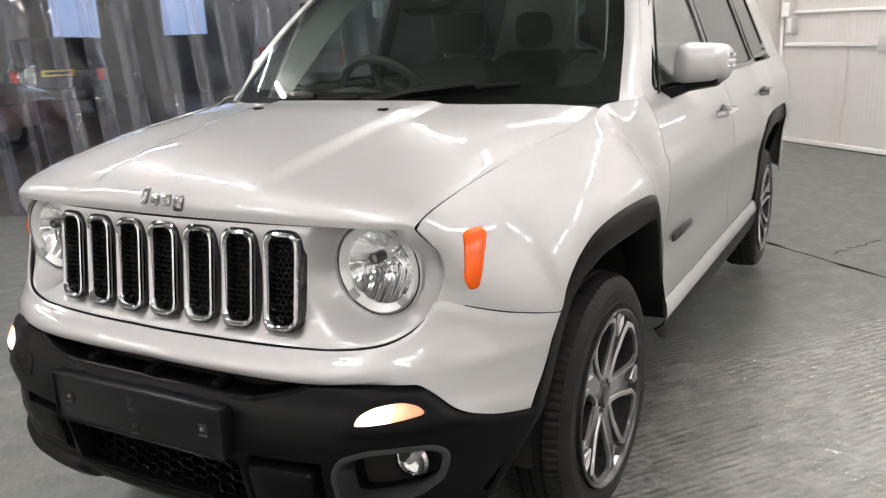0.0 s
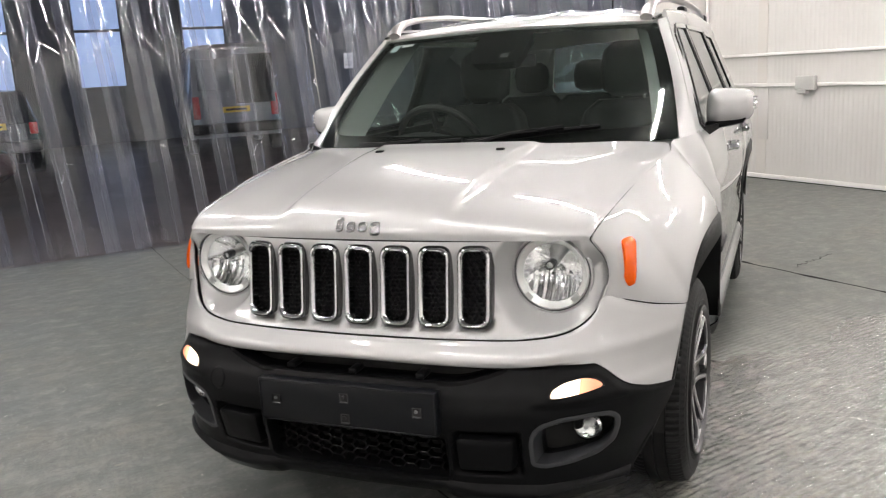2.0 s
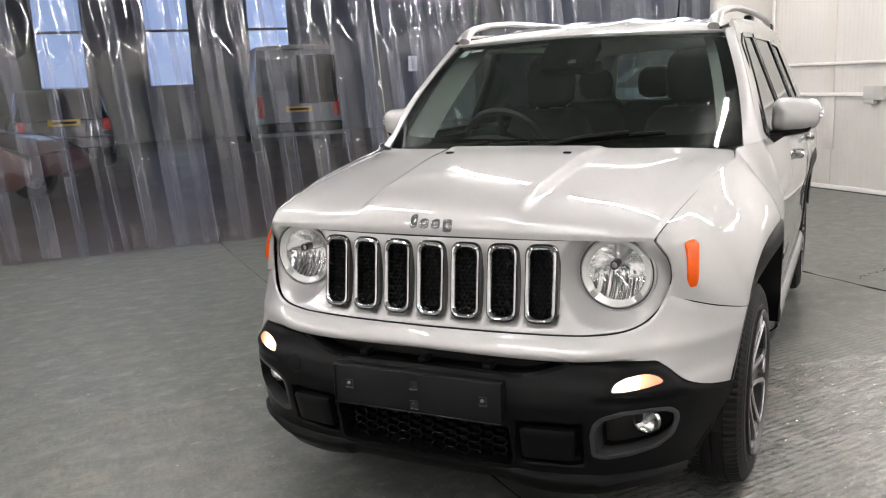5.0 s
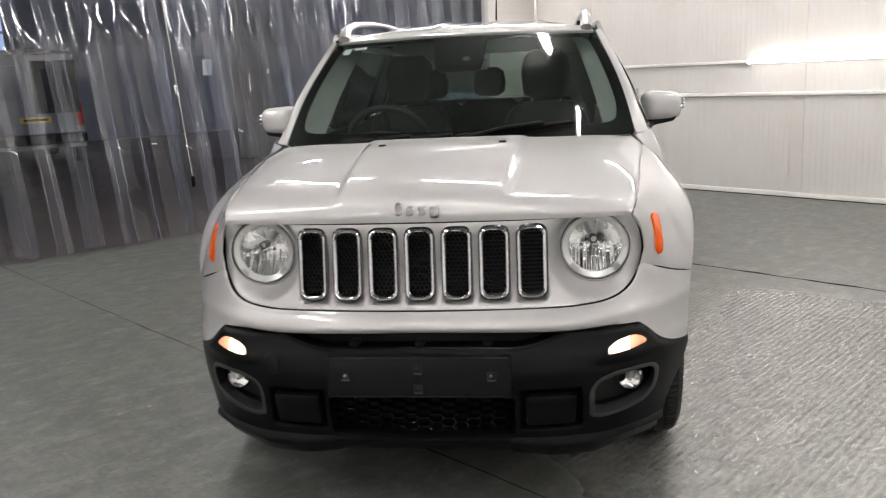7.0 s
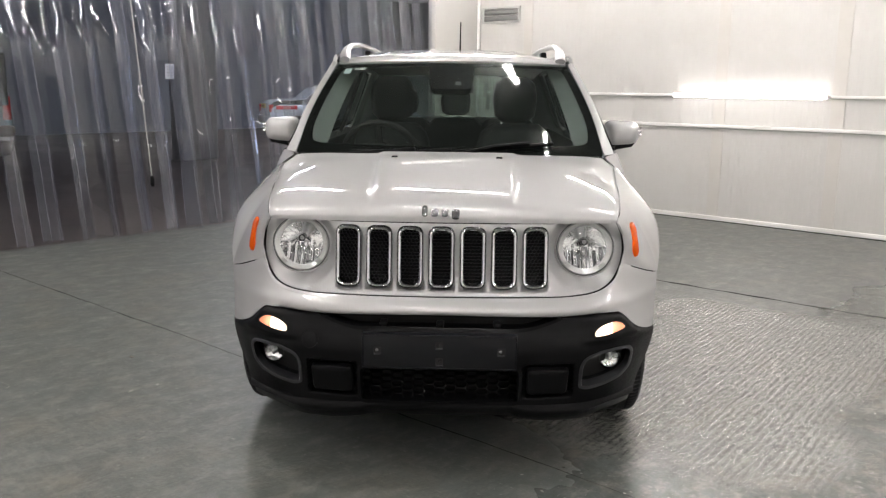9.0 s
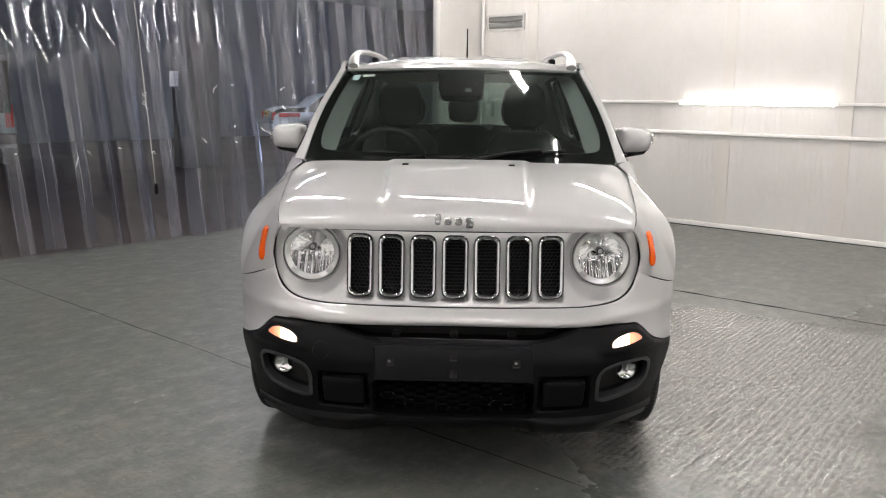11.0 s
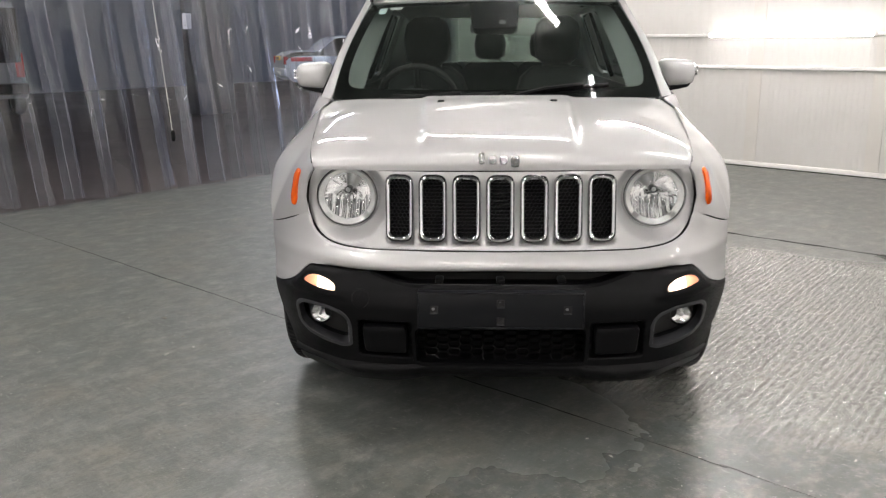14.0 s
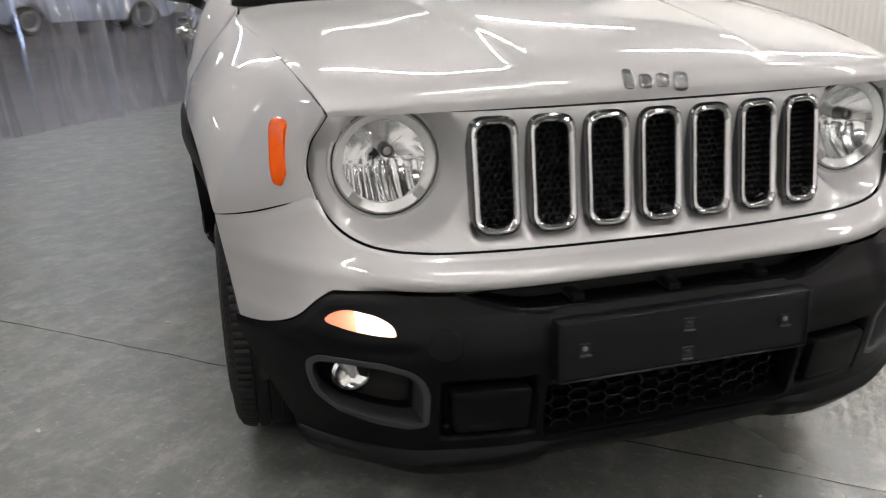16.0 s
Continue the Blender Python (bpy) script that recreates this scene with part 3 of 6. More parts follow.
# ---- strip curtain ----
PVC = clear("clear_pvc_strip", (0.86, 0.875, 0.91), gloss=0.085, rough=0.012, haze=0.011, haze_colour=(0.57, 0.60, 0.72), bump=0.03, bump_scale=2.6, stretch=(4, 4, 3))
PVC_CLOUDY = clear("cloudy_pvc_strip", (0.80, 0.815, 0.86), gloss=0.085, rough=0.018, haze=0.075, haze_colour=(0.58, 0.60, 0.72), bump=0.03, bump_scale=2.6, stretch=(4, 4, 3))
PVC_EDGE = clear("cut_pvc_edge", (0.60, 0.62, 0.68), gloss=0.06, rough=0.08, haze=0.30, haze_colour=(0.62, 0.64, 0.74))
curtain = thing("strip_curtain", "clear bluish PVC strip curtain hanging down to the floor", "curtain", BAY.copy())
rnd = random.Random(4)
LEAN_B = 0.075
b = -6.3
k = 0
while b < 5.85:
    off = (0.02 if k % 2 else -0.02) + rnd.uniform(-0.02, 0.02)
    low = rnd.uniform(0.012, 0.035)
    sway, tw, ph = rnd.uniform(-0.05, 0.05), rnd.uniform(-0.05, 0.05), rnd.uniform(0, 6)
    w = 0.110 if k % 2 else 0.060 + rnd.uniform(-0.02, 0.025)
    roll, lift, curl = rnd.uniform(0.038, 0.058), rnd.uniform(-0.09, 0.09), rnd.choice((-1, 1))

    def strip_fn(u, v, b=b, w=w, off=off, low=low, sway=sway, tw=tw, ph=ph, roll=roll, lift=lift, curl=curl):
        z = low + v * (3.15 - low)
        i = round(u * 14)
        s = -1.0 if i == 0 else 1.0 if i == 14 else -0.972 + (i - 1) * 0.162
        f = 1 - v
        a = CURTAIN_A + off + 1.15 * w * w * (s + 0.45 * curl) ** 2 * (1 if off > 0 else -1) + sway * f * f + tw * f * s + 0.004 * math.sin(ph + z * 2.3) + 0.0007 * math.sin(ph * 3 + z * 19 + s * 2)
        a += 0.148 * roll * math.cos(6.756 * (z - 1.66 + lift)) - 0.035 * (z - 0.5)
        return a, b + s * w + 0.010 * math.sin(ph * 2 + z * 1.7) * f - LEAN_B * (z - 0.8), z
    strip = part("strip", sheet(strip_fn, 14, 48, centre=None, thick=0), PVC if k % 2 else PVC_CLOUDY, curtain)
    strip.data.materials.append(PVC_EDGE)
    for i, f in enumerate(strip.data.polygons):
        f.material_index = 1 if (i // 48) in (0, 13) else 0
    b += 0.133 + rnd.uniform(-0.02, 0.02)
    k += 1
part("track", block(CURTAIN_A - 0.05, B0 + 0.05, 3.14, CURTAIN_A + 0.05, 5.74, 3.20, 0.005), GREY_BOX, curtain, "grey steel hanging track")
notice = thing("paper_notice", "small white paper notice stuck on the strip curtain", "notice", BAY @ pose(CURTAIN_A - 0.085, 2.20, 1.50, 4, 0, 90))
part("sheet", block(-0.045, -0.002, -0.07, 0.045, 0.002, 0.07, 0.0005, 1), surface("paper", (0.66, 0.67, 0.72), rough=0.8), notice)
for k in range(4):
    part("text_bar", block(-0.032, -0.0032, 0.04 - k * 0.026, 0.032 - 0.012 * (k % 2), -0.0022, 0.046 - k * 0.026, 0.0), GREY_BOX, notice)
cord = thing("pull_cord", "thin hanging pull cord with a black weight", "cord", BAY @ pose(CURTAIN_A + 0.09, 1.87, 0.0))
part("cord", tube([(0, -LEAN_B * 2.6, 3.14), (0.005, -LEAN_B * 1.25, 1.8), (0, 0, 0.5)], 0.004, 5), GREY_BOX, cord)
part("weight", tube([(0, 0, 0.55), (0, 0, 0.53), (0, 0, 0.47), (0, 0, 0.45)], lambda t: 0.018 if 0.1 < t < 0.9 else 0.010, 8), BLACK_PLASTIC, cord, "black weight")

# flakes of paint and dry scraps lying on the floor
bits = bmesh.new()
rnd = random.Random(9)
spots = [(-1.02, 1.62, 0.030), (-1.43, 0.86, 0.026), (-1.34, 0.95, 0.020), (-1.62, 1.35, 0.03), (-1.18, 0.35, 0.028), (1.9, 3.3, 0.04), (2.6, 3.9, 0.05)]
spots += [(rnd.uniform(-2.6, 3.0), rnd.uniform(-0.9, 4.2), rnd.uniform(0.006, 0.015)) for _ in range(90)]
for x, y, r in spots:
    turn = rnd.uniform(0, 6.3)
    n = rnd.choice((5, 6, 7))
    pts = []
    for k in range(n):
        q = turn + 2 * math.pi * k / n
        rad = r * rnd.uniform(0.45, 1.0)
        dx, dy = math.cos(q) * rad, math.sin(q) * rad * 0.45
        pts.append((x + dx * math.cos(turn) - dy * math.sin(turn), y + dx * math.sin(turn) + dy * math.cos(turn)))
    rings([[(u, v, 0.0006) for u, v in pts], [(u, v, 0.0022) for u, v in shrink(pts, 0.9)]], False, True, bm=bits)
FLAKE = surface("paint_flake", (0.50, 0.49, 0.45), rough=0.7, second=(0.09, 0.075, 0.055), scale=1.4, amount=1.0)
tagged(part("floor_debris", fix_normals(bits), FLAKE), "small pale paint flakes and dry scraps on the floor", "debris", kind="stuff")


# ---- the car ----
car = thing("car", "silver compact SUV with black lower bumper and lit front lamps", "car")

# nose: depth of the middle line over height, and the plan's sweep back towards the corners
NOSE = curve((0.22, 0.05), (0.28, 0.022), (0.34, 0.012), (0.42, -0.004), (0.48, -0.006), (0.53, 0.008), (0.562, 0.03), (0.607, 0.05), (0.63, 0.058), (0.662, 0.080), (0.70, 0.098), (0.76, 0.110), (0.84, 0.120), (0.90, 0.127), (0.93, 0.135))
SWEEP = curve((0, 0), (0.15, 0.004), (0.30, 0.016), (0.42, 0.036), (0.52, 0.063), (0.60, 0.10), (0.66, 0.150), (0.715, 0.215), (0.765, 0.297), (0.80, 0.365), (0.835, 0.45), (0.86, 0.55))
WIDER = curve((0.24, 0.985), (0.5, 1.0), (0.6, 1.012), (0.7, 1.03), (0.8, 1.02), (0.92, 1.0))
ALONG = curve((0, 0), (0.35, 0.42), (0.6, 0.62), (0.8, 0.74), (1.0, 0.81))


def skin(x, z, out=0.0):
    """The car's nose at x, z; out: metres proud of it."""
    return NOSE(z) + SWEEP(abs(x) / WIDER(z)) - out


# --- grille panel with seven slots and two lamp bowls
SLOTS = [0.1085 * k for k in range(-3, 4)]
SLOT_Z = (0.6945, 0.8945)
LAMP = (0.508, 0.816)
FACE_EDGE = curve((0.664, 0.44), (0.668, 0.50), (0.677, 0.552), (0.699, 0.598), (0.731, 0.626), (0.765, 0.641), (0.81, 0.648), (0.856, 0.640), (0.888, 0.626), (0.912, 0.612))
FACE_LOW = curve((0, 0.662), (0.42, 0.6625), (0.50, 0.667), (0.552, 0.676), (0.598, 0.698), (0.626, 0.730), (0.640, 0.762), (0.645, 0.762), (0.70, 0.739), (0.76, 0.7125), (0.80, 0.6965), (0.86, 0.676))


def slot_outline(cx, grow=0.0):
    w, z0, z1 = 0.0385 + grow, SLOT_Z[0] - grow, SLOT_Z[1] + grow
    return rounded([(cx - w, z0), (cx + w, z0), (cx + w, z1), (cx - w, z1)], 0.028 + grow * 0.6, 6)


def inside(poly, x, z):
    hit = False
    for i in range(len(poly)):
        (x0, z0), (x1, z1) = poly[i - 1], poly[i]
        if (z0 > z) != (z1 > z) and x < (x1 - x0) * (z - z0) / (z1 - z0) + x0:
            hit = not hit
    return hit


def face_depth(x, z):
    """How far the grille panel lies behind the nose's skin: lamp bowls and the scallops under the slots."""
    d = 0.006 + 0.016 * smooth(0.663, 0.730, z) * (1 - smooth(0.80, 0.905, z))
    r = math.hypot(abs(x) - LAMP[0] + 0.003, z - LAMP[1])
    k = min(max((r - 0.107) / 0.034, 0.0), 1.0)
    d += (1 - k) * max(0.0, 0.2265 - skin(x, z) - d)
    for c in SLOTS:
        dx = abs(x - c)
        d += 0.015 * (1 - smooth(0.036, 0.048, dx)) * smooth(0.670, 0.690, z) * (1 - smooth(0.70, 0.715, z))
    return d


def corner(x, z):
    """The panel's upper outer corners come forward to the bonnet's."""
    return 0.031 * smooth(0.835, 0.912, z) * smooth(0.53, 0.615, abs(x))


def face_fn(u, v):
    z = 0.6632 + v * (0.9098 - 0.6632)
    x = (u * 2 - 1) * (FACE_EDGE(z) - 0.002)
    return x, skin(x, z) + face_depth(x, z) - corner(x, z), z


cuts = [slot_outline(c, -0.004) for c in SLOTS]
part("grille_panel", sheet(face_fn, 230, 52, keep=lambda x, y, z: math.hypot(abs(x) - LAMP[0], z - LAMP[1]) > 0.1020 and not any(inside(p, x, z) for p in cuts)), SILVER, car, "silver painted front panel with seven upright slots", 0.9)

# dark carrier behind the gaps
part("front_carrier", sheet(lambda u, v: ((u * 2 - 1) * 0.66, skin((u * 2 - 1) * 0.66, 0.30 + v * 0.60) + 0.085, 0.30 + v * 0.60), 80, 36, keep=lambda x, y, z: math.hypot(abs(x) - LAMP[0], z - LAMP[1]) > 0.098), DARK_GAP, car, "black structure behind the grille")

for c in SLOTS:
    loops = []
    for grow, out in ((-0.0095, -0.026), (-0.0085, -0.004), (-0.0065, 0.003), (-0.002, 0.0065), (0.002, 0.005), (0.0035, -0.002), (0.0035, -0.024)):
        loops.append([(x, skin(x, z, out), z) for x, z in slot_outline(c, grow)])
    ring = part("slot_bezel", fix_normals(rings(loops)), CHROME, car, "chrome grille slot surround")
    # black outline that stands for the shadow gap round the bezel
    loops = [[(x, skin(x, z, out), z) for x, z in slot_outline(c, g)] for g, out in ((0.0030, 0.0005), (0.0070, -0.0015), (0.0070, -0.024))]
    part("slot_shadow_edge", fix_normals(rings(loops)), GLOSS_BLACK, ring, "black edge painting in the shadow gap round the chrome surround")
    # honeycomb of each slot
    bm = bmesh.new()
    cell = 0.0125
    hole = slot_outline(c, -0.004)
    for row in range(18):
        z = SLOT_Z[0] + row * cell * 0.92
        for col in range(-3, 4):
            x = c + (col + (0.5 if row % 2 else 0)) * cell * 1.06
            if not inside(hole, x, z):
                continue
            pts = [(x + math.cos(math.pi / 3 * k + math.pi / 6) * r, z + math.sin(math.pi / 3 * k + math.pi / 6) * r) for r in (cell * 0.61, cell * 0.53) for k in range(6)]
            outer = [(px, skin(px, pz) + 0.026, pz) for px, pz in pts[:6]]
            inner = [(px, skin(px, pz) + 0.026, pz) for px, pz in pts[6:]]
            deep = [(px, skin(px, pz) + 0.040, pz) for px, pz in pts[6:]]
            rings([outer, inner, deep], bm=bm)
    part("slot_mesh", fix_normals(bm), MESH_BLACK, ring, "black honeycomb mesh")

# --- silver upper bumper
BLACK_TOP = curve((0, 0.601), (0.20, 0.598), (0.41, 0.5945), (0.49, 0.597), (0.57, 0.602), (0.625, 0.6005), (0.652, 0.583), (0.690, 0.547), (0.727, 0.524), (0.761, 0.509), (0.80, 0.500), (0.86, 0.498))


def end_x(z):
    """Where the bumper meets the wheel arch trim."""
    return 0.793 + (z - 0.496) * 0.150


def upper_fn(u, v):
    s = u * 2 - 1
    x0 = ALONG(abs(s)) * 1.02
    x, z = x0, 0.6
    for _ in range(4):
        z = BLACK_TOP(x) + 0.002 + v * (FACE_LOW(x) - BLACK_TOP(x) - 0.005)
        x = x0 * end_x(z) / 0.8262
    y = skin(x, z)
    bulge = 0.016 * math.sin(math.pi * min(1, v * 1.15) ** 0.8) * (1 - smooth(0.45, 0.62, x))
    return math.copysign(x, s), y - bulge + 0.004 * smooth(0.9, 1.0, v) + 0.010 * (1 - smooth(0.0, 0.10, v)) * (1 - smooth(0.5, 0.6, x)), z


part("upper_bumper", sheet(upper_fn, 150, 22), SILVER, car, "silver painted upper bumper", 1.0)

# --- black lower bumper
SLIT = rounded([(-0.43, 0.600), (-0.35, 0.574), (-0.29, 0.561), (0.29, 0.561), (0.35, 0.574), (0.43, 0.600)], 0.03, 4)
MESH = rounded([(-0.275, 0.302), (0.275, 0.302), (0.275, 0.43), (-0.275, 0.43)], 0.02, 4)
FOG = rounded([(0.483, 0.350), (0.482, 0.42), (0.490, 0.446), (0.510, 0.466), (0.560, 0.482), (0.620, 0.486), (0.668, 0.482), (0.687, 0.464), (0.687, 0.438), (0.676, 0.400), (0.640, 0.371), (0.575, 0.353), (0.515, 0.342)], 0.012, 3)
FOG_HOLE = inset(FOG, 0.006)
PAD = rounded([(0.300, 0.336), (0.440, 0.334), (0.446, 0.428), (0.300, 0.432)], 0.014, 4)


def clip_x(poly, lo, hi):
    """The part of an outline between two values of x."""
    for lim, sign in ((lo, 1), (hi, -1)):
        out = []
        for i in range(len(poly)):
            p, q = poly[i - 1], poly[i]
            a, b = sign * (p[0] - lim) >= 0, sign * (q[0] - lim) >= 0
            if a != b:
                t = (lim - p[0]) / (q[0] - p[0])
                out.append((lim, p[1] + (q[1] - p[1]) * t))
            if b:
                out.append(q)
        poly = out
    return poly


def low_depth(x, z):
    ax = abs(x)
    d = 0.0
    # recess of the pads and of the mesh
    d += 0.030 * smooth(0.285, 0.297, ax) * (1 - smooth(0.450, 0.462, ax)) * smooth(0.315, 0.33, z) * (1 - smooth(0.436, 0.448, z))
    # swage under the indicator
    d -= 0.010 * smooth(0.47, 0.53, ax) * (1 - smooth(0.70, 0.74, ax)) * smooth(0.50, 0.525, z) * (1 - smooth(0.585, 0.602, z))
    # rolled top edge
    d += 0.010 * smooth(0.590, 0.606, z + (0.606 - BLACK_TOP(ax))) * smooth(0.50, 0.56, ax)
    return d


def low_fn(u, v):
    s = u * 2 - 1
    x0 = ALONG(abs(s)) * 0.99
    x, z = x0, 0.4
    for _ in range(4):
        z = 0.292 + v * (BLACK_TOP(x) - 0.002 - 0.292)
        x = x0 * (1 - 0.115 * smooth(0.50, 0.292, z) ** 1.0) if z < 0.5 else x0
    return math.copysign(x, s), skin(x, z) + low_depth(x, z), z


low_cuts = [inset(SLIT, 0.0), MESH, FOG_HOLE, [(-x, z) for x, z in FOG_HOLE]]
part("lower_bumper", sheet(low_fn, 240, 60, keep=lambda x, y, z: not any(inside(p, x, z) for p in low_cuts)), BLACK_PLASTIC, car, "black grained plastic lower bumper", 1.0)
# rims that close the openings' edges
# slit lip takes a darker black so its lit ledge looks shaded
for name, poly, depth, mat in (("slit_lip", SLIT, 0.05, MESH_GLOSS), ("mesh_frame", MESH, 0.07, BLACK_PLASTIC)):
    loops = [[(x, skin(x, z, out) + low_depth(x, z), z) for x, z in inset(poly, g)] for g, out in ((-0.009, -0.004), (-0.007, 0.001), (0.003, 0.002), (0.006, -0.003), (0.006, -depth))]
    part(name, fix_normals(rings(loops)), mat, car)
for x in (-0.195, 0.0, 0.195):
    part("slit_stub", block(x - 0.013, 0.034 + SWEEP(abs(x)), 0.566, x + 0.013, 0.085 + SWEEP(abs(x)), 0.582, 0.005), BLACK_PLASTIC, car, "black support in the upper air slit")

# honeycomb of the lower opening
bm = bmesh.new()
for row in range(10):
    z = 0.309 + row * 0.0125
    for col in range(-4, 5):
        x = (col + (0.5 if row % 2 else 0)) * 0.074
        if abs(x) > 0.30:
            continue
        pts = []
        for grow in (0.0, -0.0026):
            pts.append([(max(-0.274, min(0.274, x + dx + math.copysign(grow, dx))), z + dz + math.copysign(grow * 0.8, dz) * (dz != 0)) for dx, dz in ((0.0235, 0), (0.0135, 0.0125), (-0.0135, 0.0125), (-0.0235, 0), (-0.0135, -0.0125), (0.0135, -0.0125))])
        rings([[(px, 0.046 + SWEEP(abs(px)), pz) for px, pz in pts[0]], [(px, 0.044 + SWEEP(abs(px)), pz) for px, pz in pts[1]], [(px, 0.066 + SWEEP(abs(px)), pz) for px, pz in pts[1]]], bm=bm)
part("lower_mesh", fix_normals(bm), MESH_GLOSS, car, "gloss black honeycomb air intake")

for sgn in (1, -1):
    # pads
    loops = []
    for k, out in ((1.0, -0.022), (0.99, 0.004), (0.96, 0.010), (0.90, 0.012), (0.5, 0.013)):
        loops.append([(sgn * x, skin(x, z, out) + (0.012 if z < 0.33 else 0), z) for x, z in shrink(PAD, k)])
    part("bumper_pad", fix_normals(rings(loops, False, True)), BLACK_PLASTIC, car, "raised black bumper pad")
    # fog lamp well
    loops = [[(sgn * x, skin(x, z, out), z) for x, z in inset(FOG, g)] for g, out in ((-0.003, -0.006), (-0.001, 0.002), (0.003, 0.003), (0.010, 0.001), (0.0125, -0.006), (0.016, -0.06))]
    bez = part("fog_lamp_bezel", fix_normals(rings(loops)), GREY_BEZEL, car, "grey fog lamp surround")
    loops = [[(sgn * x, skin(x, z, -0.055), z) for x, z in inset(FOG, 0.016)], [(sgn * (0.60 + (x - 0.60) * 0.9), 0.25, 0.412 + (z - 0.412) * 0.95) for x, z in inset(FOG, 0.016)]]
    part("fog_lamp_well", fix_normals(rings(loops, False, True)), BLACK_PLASTIC, bez, "black lamp recess")
    fog_at = (sgn * 0.603, 0.166, 0.428)
    prof = [(0.0005, -0.030), (0.013, -0.028), (0.028, -0.019), (0.0365, -0.006), (0.039, 0.004), (0.039, 0.02)]
    part("fog_lamp", lathe(prof, 28, "y", fog_at), LENS, bez, "round clear fog lamp")
    prof = [(0.039, 0.002), (0.037, 0.000), (0.033, -0.004), (0.031, 0.004), (0.020, 0.010), (0.0005, 0.013)]
    part("fog_reflector", lathe(prof, 24, "y", fog_at), BOWL, bez, "mirrored reflector")
    part("fog_bulb", lathe([(0.0004, -0.014), (0.006, -0.012), (0.008, -0.006), (0.008, 0.012)], 12, "y", fog_at), SATIN, bez, "bulb cap")
    # side lamp and indicator
    IND = rounded([(0.533, 0.534), (0.537, 0.551), (0.563, 0.566), (0.610, 0.575), (0.636, 0.567), (0.655, 0.549), (0.61, 0.541), (0.56, 0.535)], 0.012, 4)
    loops = [[(sgn * x, skin(x, z, out) + low_depth(x, z), z) for x, z in shrink(IND, k)] for k, out in ((1.10, -0.004), (1.06, 0.003), (1.01, 0.003), (1.0, -0.006))]
    lamp = part("indicator_housing", fix_normals(rings(loops)), BLACK_PLASTIC, car, "black surround of the lit side lamp")
    for nm, mat, lo, hi, lab in (("side_light", LIT_LAMP, 0.0, 0.600, "lit warm white lamp"), ("indicator", LIT_AMBER, 0.600, 1.0, "amber indicator end")):
        cell = clip_x(IND, lo, hi)
        loops = [[(sgn * x, skin(x, z, out) + low_depth(x, z), z) for x, z in shrink(cell, k)] for k, out in ((1.0, -0.004), (0.98, 0.003), (0.9, 0.006), (0.5, 0.008))]
        part(nm, fix_normals(rings(loops, False, True)), mat, lamp, lab)
# lip under the bumper
LIP = ((0.318, 0.052), (0.304, 0.012), (0.296, -0.003), (0.286, -0.006), (0.276, 0.0), (0.245, 0.03), (0.225, 0.09))
LIP_X = [ALONG(abs(k) / 60) * math.copysign(1, k) * 0.705 / 0.81 for k in range(-60, 61)]
bm = bmesh.new()
rows = []
for x in LIP_X:
    rise = 0.024 * smooth(0.48, 0.62, abs(x)) - 0.022 * smooth(0.20, 0.40, abs(x))
    rows.append([bm.verts.new((x * (1 - 0.02 * (k > 3)), 0.014 + SWEEP(abs(x)) + dy + (0.01 if abs(x) < 0.26 else 0), z + rise * (0 if k == 0 else 0.25 if k == 1 else 1))) for k, (z, dy) in enumerate(LIP)])
for a, b in zip(rows, rows[1:]):
    for i in range(len(LIP) - 1):
        bm.faces.new((a[i], b[i], b[i + 1], a[i + 1]))
face_out(bm, (0, 1.2, 0.4))
thicken(bm, 0.004)
part("front_lip", bm, BLACK_PLASTIC, car, "black front lip under the bumper", 1.0)
part("under_tray", block(-0.50, 0.22, 0.225, 0.50, 3.9, 0.245, 0.004), DARK_GAP, car, "black underbody tray")

# number plate holder, empty
plate = part("plate_holder", block(-0.262, -0.020, 0.437, 0.262, 0.012, 0.556, 0.003), PLATE_BLACK, car, "empty black number plate holder")
for x0, z0, x1, z1 in ((-0.260, 0.5515, 0.260, 0.5555), (-0.260, 0.4375, 0.260, 0.4415), (-0.2615, 0.4415, -0.2575, 0.5515), (0.2575, 0.4415, 0.2615, 0.5515)):
    part("plate_rim", block(x0, -0.0235, z0, x1, -0.0195, z1, 0.0012, 1), PLATE_BLACK, plate)
for x, z in ((-0.209, 0.500), (0.209, 0.500), (0.0, 0.462), (0.0, 0.520)):
    bm = bmesh.new()
    outer = rounded([(x - 0.013, z - 0.013), (x + 0.013, z - 0.013), (x + 0.013, z + 0.013), (x - 0.013, z + 0.013)], 0.002, 2)
    rings([[(p, -0.0205, q) for p, q in outer], [(p, -0.0230, q) for p, q in shrink(outer, 0.92)], [(p, -0.0208, q) for p, q in shrink(outer, 0.80)], [(p, -0.0206, q) for p, q in shrink(outer, 0.3)]], False, True, bm=bm)
    well = part("screw_well", fix_normals(bm), DARK_GAP, plate, "square screw recess")
    part("screw", lathe([(0.0004, -0.0245), (0.0045, -0.0235), (0.005, -0.0205)], 12, "y", (x - 0.002, 0, z + 0.002)), GREY_BOLT if abs(x) > 0.1 else DARK_GAP, well, "screw head")
    part("well_ledge", block(x - 0.012, -0.0242, z - 0.0145, x + 0.012, -0.0205, z - 0.0105, 0.0012, 1), GREY_BEZEL, well, "grey lower edge")

